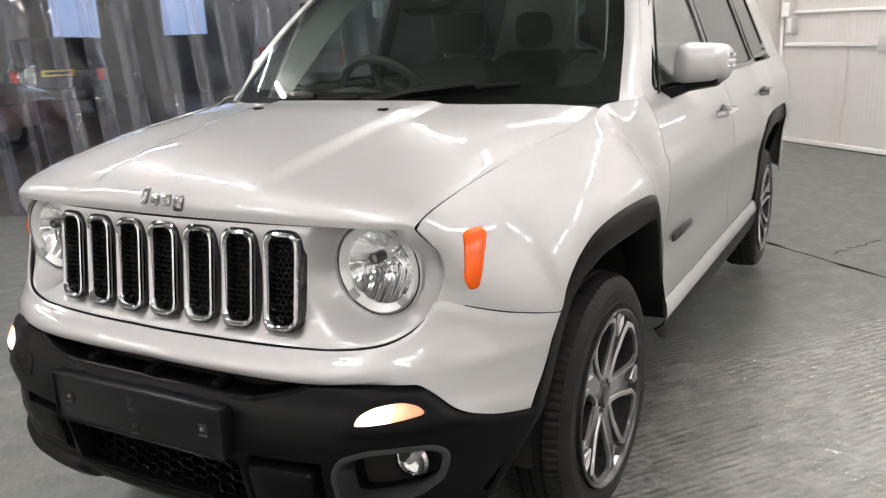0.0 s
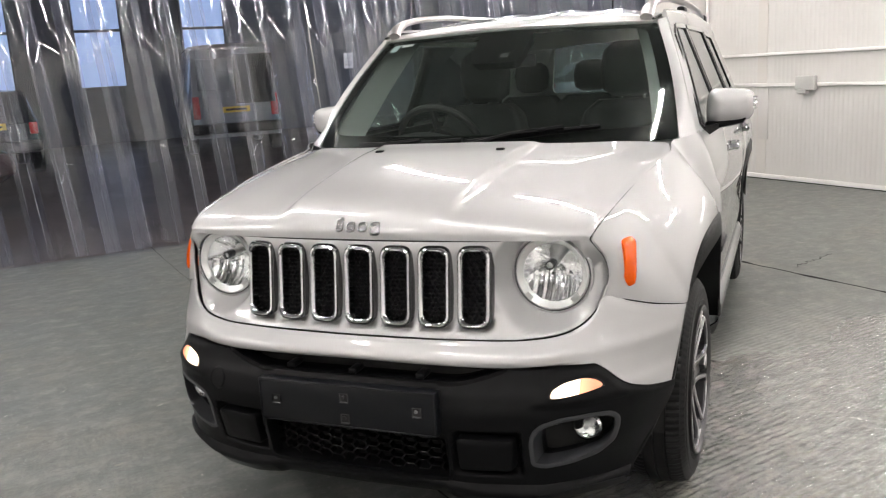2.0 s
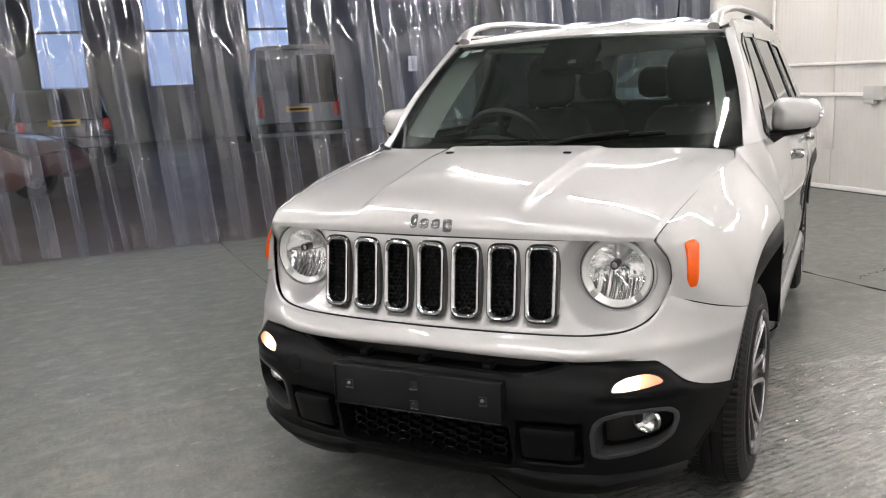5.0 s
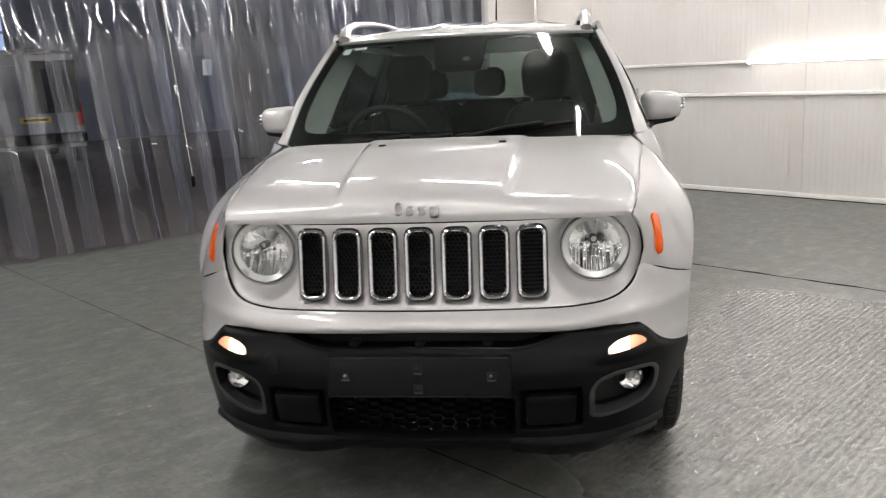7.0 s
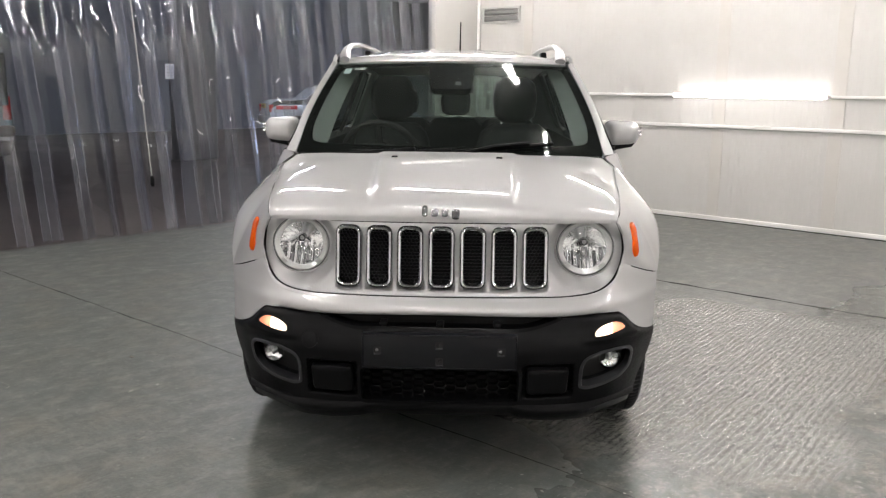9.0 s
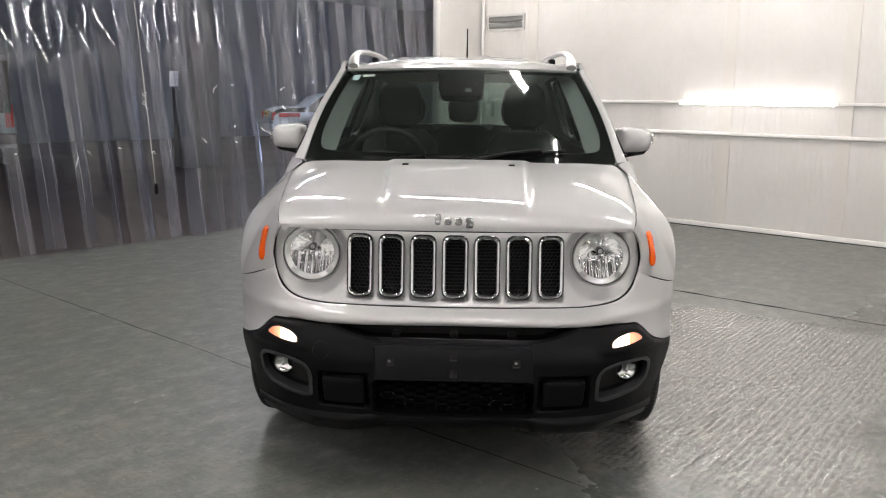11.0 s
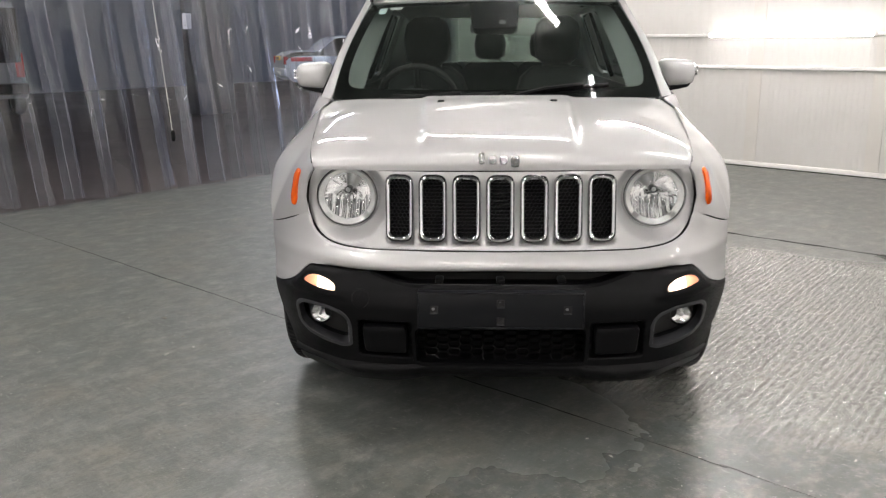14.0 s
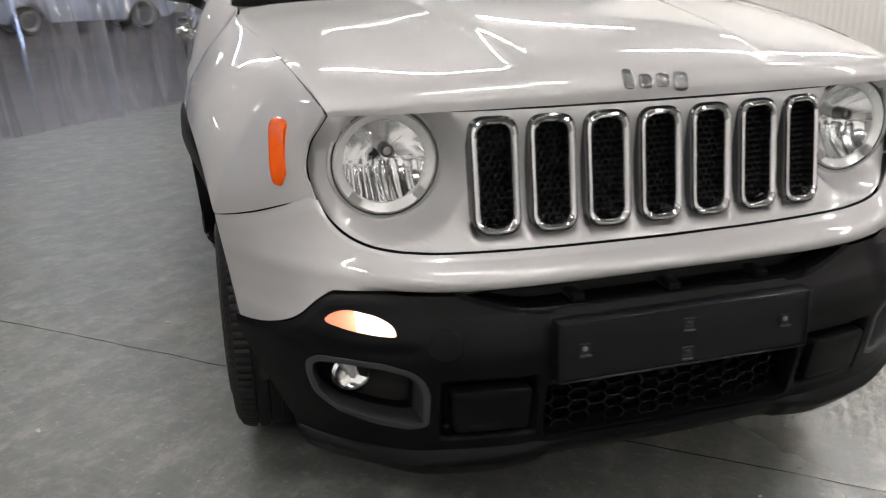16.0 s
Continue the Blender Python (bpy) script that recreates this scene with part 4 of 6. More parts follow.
# --- head lamps
for sgn in (1, -1):
    at = (sgn * LAMP[0], 0.222, LAMP[1])
    prof = [(0.0985, 0.020), (0.0993, 0.001), (0.1004, 0.0005), (0.1010, 0.004), (0.1022, 0.03)]
    head = part("headlamp", lathe(prof, 64, "y", at), GLOSS_BLACK, car, "round clear headlamp with mirrored bowl")
    part("lamp_collar", lathe([(0.1008, 0.012), (0.1013, 0.003), (0.1030, 0.0010), (0.1075, 0.0022), (0.1090, 0.012)], 96, "y", at), SILVER, head, "silver collar round the lamp")
    prof = [(0.0995, -0.001), (0.096, -0.014), (0.080, -0.026), (0.05, -0.036), (0.02, -0.040), (0.0004, -0.0405)]
    part("lens", lathe(prof, 64, "y", at), LENS, head, "clear domed lens")
    # pale inner ring, and a bowl with broad wedges above and flutes below
    prof = [(0.0995, 0.004), (0.094, -0.002), (0.079, 0.008), (0.076, 0.020)]
    part("bezel_ring", lathe(prof, 64, "y", at), PALE_RING, head, "pale inner ring")
    bm = bmesh.new()
    n = 144
    loops = []
    for r in [0.0775 - 0.0045 * k for k in range(16)]:
        lp = []
        for k in range(n):
            a = 2 * math.pi * k / n
            wedge = (k % 18) / 18.0 - 0.5
            low = math.sin(a) < -0.15
            x, z = math.cos(a) * r, math.sin(a) * r
            d = 0.066 - 0.054 * (r / 0.078) ** 2
            d += 0.0021 * math.cos(x / 0.0036) * smooth(0.008, -0.014, z) + (0.0 if low else 0.0016 * wedge * r / 0.078)
            lp.append((at[0] + x, at[1] + d, at[2] + z))
        loops.append(lp)
    rings(loops, False, True, bm=bm)
    part("reflector", fix_normals(bm), BOWL, head, "fluted mirrored bowl", 0.35)
    part("bulb_cap", lathe([(0.0004, 0.0), (0.008, 0.002), (0.012, 0.008), (0.012, 0.06)], 20, "y", (at[0] - sgn * 0.004, at[1] + 0.002, at[2] + 0.022)), SATIN, head, "bulb shield")
    part("bulb_ring", lathe([(0.0080, 0.004), (0.0088, -0.003), (0.0122, -0.003), (0.0130, 0.004), (0.0130, 0.03)], 24, "y", (at[0] - sgn * 0.004, at[1] - 0.001, at[2] + 0.022)), GREY_BEZEL, head, "dark ring round the bulb")
    for dx in (-0.009, 0.007):
        part("filament_post", tube([(at[0] + dx, at[1] + 0.010, at[2] - 0.028), (at[0] + dx, at[1] + 0.010, at[2] + 0.004)], 0.0028, 6), GREY_BOLT, head, "metal post in the bowl")
    part("bulb", lathe([(0.0004, 0.0), (0.005, 0.003), (0.006, 0.01), (0.006, 0.03)], 12, "y", (at[0], at[1] + 0.012, at[2] - 0.004)), CHROME, head)
    for ang in (225, 315):
        a0 = math.radians(ang)
        bm = bmesh.new()
        rings([[(at[0] + math.cos(a0 + d) * r, at[1] - 0.004 + dy, at[2] + math.sin(a0 + d) * r) for d, r in ((-0.14, 0.080), (0.14, 0.080), (0.12, 0.094), (-0.12, 0.094))] for dy in (0.010, 0.0, -0.002)], True, True, bm=bm)
        part("ring_tab", fix_normals(bm), SATIN, head, "clear tab of the inner ring")

# --- bonnet
HOOD_MID = curve((0, (0.139, 0.9135)), (0.05, (0.1385, 0.931)), (0.12, (0.149, 0.957)), (0.20, (0.181, 0.982)), (0.32, (0.27, 1.009)), (0.58, (0.51, 1.053)), (0.8, (0.71, 1.082)), (1, (0.87, 1.098)))
HOOD_END = curve((0, (0.612, 0.208, 0.9105)), (0.05, (0.614, 0.208, 0.919)), (0.12, (0.619, 0.217, 0.929)), (0.20, (0.627, 0.243, 0.943)), (0.32, (0.642, 0.33, 0.967)), (0.58, (0.676, 0.60, 1.014)), (0.8, (0.705, 0.83, 1.041)), (0.92, (0.717, 0.96, 1.052)), (1, (0.700, 1.08, 1.070)))


def hood_fn(u, v, gap=0.0):
    s = u * 2 - 1
    a = abs(s)
    ym, zm = HOOD_MID(v)
    xe, ye, ze = HOOD_END(v)
    x = a * (xe - gap)
    k = SWEEP(a * 0.62) / SWEEP(0.62)
    k = k * (1 - v) + (a ** 2.2) * v
    z = zm + (ze - zm) * a ** 2.3
    # raised middle between two creases, and shallow valleys beside it
    crease = 0.235 + 0.05 * v
    fade = smooth(0.10, 0.30, v) * (1 - 0.5 * smooth(0.75, 1.0, v))
    z += fade * (0.016 * (1 - smooth(crease - 0.010, crease + 0.022, x)) - 0.006)
    z += fade * 0.008 * smooth(crease + 0.10, 0.56, x) * (1 - smooth(0.60, 0.70, x))
    return math.copysign(x, s), ym + (ye - ym) * k, z - 0.004 * smooth(0.985, 1.0, a)


part("bonnet", sheet(lambda u, v: hood_fn(u, v, 0.0015), 120, 60), SILVER, car, "silver painted bonnet with a raised middle", 0.9)
for sgn in (1, -1):
    part("bonnet_gutter", sheet(lambda u, v, s=sgn: (s * (HOOD_END(0.30 + 0.68 * u)[0] - 0.006 + 0.011 * v), HOOD_END(0.30 + 0.68 * u)[1], HOOD_END(0.30 + 0.68 * u)[2] - 0.011), 40, 2, centre=(0, 1, 0.3), thick=0.004), SILVER, car, "silver flange under the bonnet edge")
# thin black tube that draws the shade in the bonnet's shut line
for sgn in (1, -1):
    part("bonnet_gap_shade", tube([(sgn * (HOOD_END(0.14 + 0.80 * k / 30)[0] + 0.001), HOOD_END(0.14 + 0.80 * k / 30)[1], HOOD_END(0.14 + 0.80 * k / 30)[2] - 0.0035) for k in range(31)], 0.0016, 6), DARK_GAP, car, "dark line painting in the shade of the bonnet gap")
# badge: plain chrome shapes
for x, w, lo, hi in ((-0.060, 0.020, 0.0, 1.0), (-0.026, 0.026, 0.0, 0.72), (0.010, 0.026, 0.0, 0.72), (0.047, 0.028, -0.25, 0.72)):
    loops = []
    base = rounded([(x - w / 2, 0.934 + lo * 0.036), (x + w / 2, 0.934 + lo * 0.036), (x + w / 2, 0.934 + hi * 0.036), (x - w / 2, 0.934 + hi * 0.036)], 0.010, 4)

    def nose_y(z):
        best = min((abs(HOOD_MID(k / 200)[1] - z), k) for k in range(0, 80))
        return HOOD_MID(best[1] / 200)[0]
    for k, out in ((1.0, -0.001), (0.97, 0.005), (0.88, 0.006), (0.62, 0.006), (0.52, 0.0035), (0.3, 0.003)):
        loops.append([(px, nose_y(pz) - out, pz) for px, pz in shrink(base, k)])
    part("badge", fix_normals(rings(loops, False, True)), BADGE_CHROME, car, "small chrome badge shape")
for x in (-0.215, 0.215):
    part("washer_nozzle", block(x - 0.013, 0.722, 1.084, x + 0.013, 0.744, 1.096, 0.004), BLACK_PLASTIC, car, "black washer nozzle")

SIDE = curve((0.40, 0.815), (0.46, 0.834), (0.55, 0.842), (0.62, 0.840), (0.70, 0.846), (0.80, 0.858), (0.90, 0.852), (0.98, 0.835), (1.04, 0.812), (1.09, 0.785))


def side_x(y, z):
    if z <= 1.09:
        return SIDE(z) + 0.014 * smooth(2.9, 3.3, y) * smooth(0.6, 0.8, z) - 0.20 * smooth(3.75, 4.25, y) ** 2 - 0.010 * smooth(1.9, 1.25, y) * (z > 0.9)
    return 0.785 - (z - 1.09) * 0.395 - 0.16 * smooth(3.75, 4.25, y) ** 2


# --- front wings
WING_TOP = curve((0, (0.618, 0.205, 0.9095)), (0.10, (0.629, 0.243, 0.942)), (0.20, (0.645, 0.33, 0.966)), (0.33, (0.664, 0.47, 0.992)), (0.45, (0.679, 0.60, 1.013)), (0.58, (0.696, 0.74, 1.031)), (0.70, (0.711, 0.86, 1.043)), (0.80, (0.721, 0.96, 1.053)), (0.88, (0.710, 1.085, 1.072)), (0.95, (0.718, 1.17, 1.082)), (1, (0.786, 1.246, 1.088)))
WING_LOW = curve((0, (0.645, 0.246, 0.762)), (0.08, (0.70, 0.278, 0.741)), (0.16, (0.76, 0.350, 0.714)), (0.24, (0.8212, 0.455, 0.689)), (0.30, (0.830, 0.474, 0.742)), (0.37, (0.840, 0.53, 0.800)), (0.45, (0.851, 0.62, 0.838)), (0.58, (0.862, 0.80, 0.852)), (0.70, (0.866, 0.96, 0.848)), (0.80, (0.860, 1.075, 0.828)), (0.87, (0.856, 1.13, 0.770)), (0.94, (0.850, 1.19, 0.640)), (1, (0.848, 1.245, 0.47)))


def wing_fn(u, v):
    a, b = Vector(WING_TOP(u)), Vector(WING_LOW(u))
    a.x -= 0.003
    f = smooth(0.0, 0.35, u)
    g = smooth(0.74, 1.0, u)
    p1 = a + Vector((0.014 + (0.052 - 0.028 * g) * f, 0.03 * (1 - f) * u * 6, -0.03 - 0.006 * f - 0.062 * g))
    p2 = b + Vector((0.003 - 0.016 * f * (1 - g) + 0.010 * g, 0.0, 0.05 + 0.025 * f + 0.031 * g))
    t = v
    p = (1 - t) ** 3 * a + 3 * t * (1 - t) ** 2 * p1 + 3 * t * t * (1 - t) * p2 + t ** 3 * b
    p.x += (side_x(max(p.y, 1.25), p.z) - p.x) * smooth(0.87, 1.0, u)
    # the leading edge follows the front panel's outline
    z = 0.9095 - v * (0.9095 - 0.757)
    x = FACE_EDGE(z) + 0.003
    return tuple(Vector((x, skin(x, z) - corner(x, z) + 0.003, z)).lerp(p, smooth(0.0, 0.11, u)))


def mirrored(fn):
    return lambda u, v: (-fn(u, v)[0],) + tuple(fn(u, v)[1:])


for fn in (wing_fn, mirrored(wing_fn)):
    part("wing", sheet(fn, 90, 26, centre=(0, 1.0, 0.6)), SILVER, car, "silver front wing", 1.0)


# orange side markers, lying on the wings
def marker_point(p, q, out):
    """p across, q up, from the marker's middle, proud by out."""
    X, Z = 0.694 + p - 0.10 * q, 0.836 + q
    u, v = 0.14, 0.5
    for _ in range(12):
        c0, c1, c2 = wing_fn(u, v), wing_fn(u + 0.002, v), wing_fn(u, v + 0.002)
        j = Matrix((((c1[0] - c0[0]) / 0.002, (c2[0] - c0[0]) / 0.002), ((c1[2] - c0[2]) / 0.002, (c2[2] - c0[2]) / 0.002)))
        d = j.inverted() @ Vector((X - c0[0], Z - c0[2]))
        u, v = min(max(u + d.x * 0.8, 0.01), 0.4), min(max(v + d.y * 0.8, 0.02), 0.98)
    x, y, z = wing_fn(u, v)
    return x + out * 0.75, y - out * 0.65, z


MARK = rounded([(-0.013, 0.058), (0.006, 0.059), (0.0135, 0.047), (0.0135, -0.03), (0.009, -0.056), (-0.004, -0.060), (-0.011, -0.04)], 0.008, 3)
marks = [[marker_point(x, z, out) for x, z in shrink(MARK, k)] for k, out in ((1.05, -0.004), (1.0, 0.004), (0.85, 0.008), (0.4, 0.010))]
for sgn in (1, -1):
    part("side_marker", fix_normals(rings([[(sgn * x, y, z) for x, y, z in lp] for lp in marks], False, True)), ORANGE, car, "orange side marker lens")


# --- wheel arch trims: outer edge on the body, inner edge round the wheel
def arch_trim(hub_y, sgn, outer):
    hub = Vector((0.86, hub_y, 0.355))
    n = 48
    rows = []
    for i in range(n + 1):
        p = Vector(outer(i / n))
        d = hub - p
        d.x = 0
        d.normalize()
        w = 0.074 * (1 - 0.8 * smooth(0.72, 0.44, p.z) * (p.y > hub_y and hub_y < 2))
        k = 1 - 1.2 * smooth(0.86, 0.74, p.z) * (p.y < hub_y)
        p.x -= 0.005 * smooth(0.87, 0.79, p.z) * (p.y < hub_y and hub_y < 2)
        rows.append([p + Vector((-0.012, 0, 0)) - d * 0.004, p + Vector((0.005 * k, 0, 0)) + d * 0.004, p + d * 0.022 + Vector((0.008 * k + 0.002, 0, 0)), p + d * w * 0.9 + Vector((0.013 * k, 0, 0)), p + d * w + Vector((0.010 * k - 0.002, 0, 0)), p + d * (w + 0.004) + Vector((-0.10, 0, 0))])
    bm = bmesh.new()
    V = [[bm.verts.new((sgn * q.x, q.y, q.z)) for q in r] for r in rows]
    for a, b in zip(V, V[1:]):
        for k in range(len(a) - 1):
            bm.faces.new((a[k], b[k], b[k + 1], a[k + 1]))
    face_out(bm, (0, hub_y, 0.3))
    thicken(bm, 0.004)
    return bm


FRONT_ARCH = curve((0, (0.700, 0.285, 0.262)), (0.05, (0.745, 0.305, 0.345)), (0.09, (0.779, 0.335, 0.43)), (0.13, (0.802, 0.366, 0.50)), (0.175, (0.811, 0.411, 0.60)), (0.22, (0.8216, 0.448, 0.685)), (0.30, (0.833, 0.482, 0.758)), (0.38, (0.843, 0.555, 0.815)), (0.46, (0.853, 0.65, 0.846)), (0.56, (0.862, 0.80, 0.855)), (0.66, (0.866, 0.96, 0.851)), (0.74, (0.860, 1.07, 0.833)), (0.80, (0.857, 1.12, 0.790)), (0.90, (0.850, 1.19, 0.63)), (1, (0.842, 1.265, 0.42)))
REAR_ARCH = curve((0, (0.842, 2.91, 0.42)), (0.10, (0.852, 2.97, 0.62)), (0.2, (0.860, 3.04, 0.77)), (0.28, (0.864, 3.11, 0.83)), (0.40, (0.868, 3.24, 0.855)), (0.6, (0.868, 3.50, 0.855)), (0.72, (0.852, 3.62, 0.83)), (0.8, (0.828, 3.68, 0.76)), (0.9, (0.785, 3.73, 0.62)), (1, (0.745, 3.77, 0.42)))
for sgn in (1, -1):
    part("wheel_arch_trim", arch_trim(0.80, sgn, FRONT_ARCH), BLACK_PLASTIC, car, "black plastic wheel arch trim", 1.0)
    part("wheel_arch_trim", arch_trim(3.37, sgn, REAR_ARCH), BLACK_PLASTIC, car, "black plastic wheel arch trim", 1.0)
    for hy in (0.80, 3.37):
        bm = bmesh.new()
        loops = [[(sgn * x, hy + math.cos(math.radians(a)) * 0.385, 0.355 + math.sin(math.radians(a)) * 0.46) for a in range(-5, 186, 10)] for x in (0.765, 0.45)]
        V = [[bm.verts.new(p) for p in lp] for lp in loops]
        for i in range(len(V[0]) - 1):
            bm.faces.new((V[0][i], V[0][i + 1], V[1][i + 1], V[1][i]))
        bm.faces.new(V[1])
        part("wheel_well", bm, DARK_GAP, car, "black wheel arch liner")
    part("sill", sheet(lambda u, v, s=sgn: (s * (0.850 - 0.030 * (1 - v) ** 2), 1.25 + u * 1.68, 0.300 + 0.075 * smooth(0.07, 0.0, u) + v * (0.105 - 0.075 * smooth(0.07, 0.0, u))), 24, 8, centre=(0, 2, 0.5), thick=0.006), BLACK_PLASTIC, car, "black plastic sill cladding")

# ledge of the black cladding; silver paint stands for its reflected light
for sgn in (1, -1):
    part("sill_sheen_ledge", sheet(lambda u, v, s=sgn: (s * (0.852 - 0.016 * v ** 2), 1.262 + u * 1.66, 0.409 + v * 0.050), 20, 5, centre=(0, 2, 0.5), thick=0.006), SILVER, car, "black cladding ledge, coloured silver for the light it reflects", 0.9)
# towing eye cover
ring_pts = [(-0.450 + math.cos(2 * math.pi * k / 28) * 0.030, 0.514 + math.sin(2 * math.pi * k / 28) * 0.030) for k in range(28)]
part("towing_cover", fix_normals(rings([[(x, skin(x, z, o) + low_depth(x, z), z) for x, z in shrink(ring_pts, k)] for k, o in ((1.04, -0.001), (1.03, 0.0012), (0.97, 0.0012), (0.95, -0.003), (0.90, 0.0018), (0.3, 0.002))], False, True)), BLACK_PLASTIC, car, "round black towing eye cover")

# --- body sides
def rear_arch_z(y):
    best = 0.46
    for k in range(41):
        p = REAR_ARCH(k / 40)
        if abs(p[1] - y) < 0.035:
            best = max(best, p[2])
    return best


def side_panel(y0, y1, z1, sgn, lean0=0.0):
    def fn(u, v):
        zb = rear_arch_z(y0 + u * (y1 - y0))
        z = zb + v * (z1 - zb)
        y = y0 + u * (y1 - y0) + lean0 * (1 - u) * smooth(0.55, 0.46, z)
        return sgn * side_x(y, z), y, z
    return fn


for sgn in (1, -1):
    door = part("front_door", sheet(side_panel(1.252, 2.245, 1.088, sgn), 40, 30, centre=(0, 2, 0.6)), SILVER, car, "silver front door", 1.0)
    door2 = part("rear_door", sheet(side_panel(2.252, 3.19, 1.088, sgn), 40, 30, centre=(0, 2, 0.6)), SILVER, car, "silver rear door", 1.0)
    part("rear_quarter", sheet(side_panel(3.197, 4.23, 1.088, sgn), 40, 30, centre=(0, 2, 0.6)), SILVER, car, "silver rear quarter panel", 1.0)
    part("badge_strip", block(min(sgn * 0.848, sgn * 0.858), 1.32, 0.64, max(sgn * 0.848, sgn * 0.858), 1.56, 0.662, 0.003), GREY_BEZEL, door, "grey badge strip")
    for own, y in ((door, 2.08), (door2, 3.02)):
        x = side_x(y, 0.955)
        bm = tube([(sgn * (x - 0.004), y - 0.10, 0.955), (sgn * (x + 0.028), y - 0.085, 0.957), (sgn * (x + 0.034), y, 0.960), (sgn * (x + 0.028), y + 0.085, 0.957), (sgn * (x - 0.004), y + 0.10, 0.955)], 0.013, 8)
        part("door_handle", bm, CHROME, own, "chrome topped door handle")
        # dark grey disc on the flat door, in place of a shaded hollow
        cup = [(y + math.cos(2 * math.pi * k / 20) * 0.055, 0.950 + math.sin(2 * math.pi * k / 20) * 0.032) for k in range(20)]
        part("handle_shade_disc", fix_normals(rings([[(sgn * (x + o), p, q) for p, q in shrink(cup, s)] for s, o in ((1.05, 0.0), (1.0, 0.003), (0.8, 0.002))], False, True)), GREY_BEZEL, own, "dark disc painting in the shade of the handle recess")
    # windows and pillars
    LITE = {"front": [(1.345, 1.096), (2.185, 1.096), (2.185, 1.478), (1.85, 1.474), (1.71, 1.432)], "rear": [(2.265, 1.096), (3.025, 1.096), (2.985, 1.476), (2.265, 1.478)], "quarter": [(3.10, 1.115), (3.50, 1.125), (3.42, 1.45), (3.06, 1.465)]}
    for nm, own in (("front", door), ("rear", door2), ("quarter", car)):
        lite = rounded(LITE[nm], 0.02, 3)
        loops = [[(sgn * (side_x(y, z) + o), y, z) for y, z in inset(lite, g)] for g, o in ((0.0, -0.004), (0.0, -0.008))]
        part("side_window", fix_normals(rings(loops, True, True)), SIDE_GLASS if nm == "front" else DARK_GLASS, own, "tinted side window")
        loops = [[(sgn * (side_x(y, z) + o), y, z) for y, z in inset(lite, g)] for g, o in ((-0.013, -0.010), (-0.013, 0.003), (0.005, 0.003), (0.007, -0.012))]
        part("window_frame", fix_normals(rings(loops)), GLOSS_BLACK, own, "black window frame")
    # B pillar, D pillar and cant rail
    part("pillar", sheet(lambda u, v, s=sgn: (s * (side_x(2.2 + u * 0.05, 1.09 + v * 0.38) + 0.002), 2.19 + u * 0.075, 1.08 + v * 0.39), 2, 8, centre=(0, 2, 1), thick=0.02), GLOSS_BLACK, car, "black door pillar")
    part("pillar", sheet(lambda u, v, s=sgn: (s * (side_x(3.02 + u * 0.06, 1.09 + v * 0.38) + 0.002), 3.02 + u * 0.07 - v * 0.03, 1.08 + v * 0.39), 2, 8, centre=(0, 2, 1), thick=0.02), GLOSS_BLACK, car, "black door pillar")
    part("rear_pillar", sheet(lambda u, v, s=sgn: (s * side_x(3.46 + u * 0.72, 1.088 + v * 0.40), 3.50 - 0.08 * v + u * (0.70 - 0.02 * v), 1.088 + v * 0.40), 16, 12, centre=(0, 2, 1), thick=0.02), SILVER, car, "silver rear pillar")
    part("cant_rail", sheet(lambda u, v, s=sgn: (s * (0.628 - 0.026 * v - 0.16 * smooth(3.75, 4.25, 1.70 + u * 2.42) ** 2), 1.70 + u * 2.42, 1.474 + 0.063 * math.sin(v * math.pi / 2) + 0.028 * math.sin(math.pi * min(1, u * 1.1)) * v), 30, 8, centre=(0, 2.5, 1), thick=0.02), SILVER, car, "silver roof edge")
    # A pillar
    A0, A1 = curve((0, (0.720, 1.190, 1.072)), (0.5, (0.671, 1.395, 1.275)), (1, (0.586, 1.640, 1.495))), curve((0, (0.772, 1.236, 1.076)), (0.5, (0.703, 1.46, 1.285)), (1, (0.616, 1.72, 1.492)))
    A2 = curve((0, (0.786, 1.36, 1.085)), (0.5, (0.717, 1.56, 1.285)), (1, (0.634, 1.83, 1.468)))

    def pillar_fn(u, v, s=sgn):
        a, b, c = Vector(A0(v)), Vector(A1(v)), Vector(A2(v))
        if u < 0.6:
            k = u / 0.6
            p = a.lerp(b, k) + Vector((0.012, -0.012, 0.010)) * math.sin(k * math.pi) * smooth(0.0, 0.35, v)
        else:
            p = b.lerp(c, (u - 0.6) / 0.4)
        return s * p.x, p.y, p.z
    part("windscreen_pillar", sheet(pillar_fn, 20, 16, centre=(0, 2.2, 1.0), thick=0.02), SILVER, car, "silver windscreen pillar", 1.0)
    part("pillar_seal", tube([Vector((sgn * p[0], p[1], p[2])) for p in (A2(k / 8) for k in range(9))], 0.007, 6), GLOSS_BLACK, car, "black door seal")

# --- windscreen
def glass_fn(s, v, out=0.0):
    """s in -1..1, v in 0..1 from the cowl to the roof."""
    a = abs(s)
    x = s * (0.716 - 0.132 * v + 0.020 * math.sin(math.pi * v))
    y0, y1 = 0.895 + 0.295 * a ** 2.0, 1.545 + 0.092 * a ** 2.0
    z = 1.075 + (1.500 - 0.012 * a * a - 1.075) * v
    y = y0 + (y1 - y0) * v - 0.03 * math.sin(math.pi * v) * (1 - 0.4 * a)
    return x, y - out, z + out * 0.6


screen = part("windscreen", sheet(lambda u, v: glass_fn(u * 2 - 1, v), 40, 24, centre=(0, 2.2, 0.8), thick=0.005), GLASS, car, "clear windscreen")
screen.visible_shadow = False


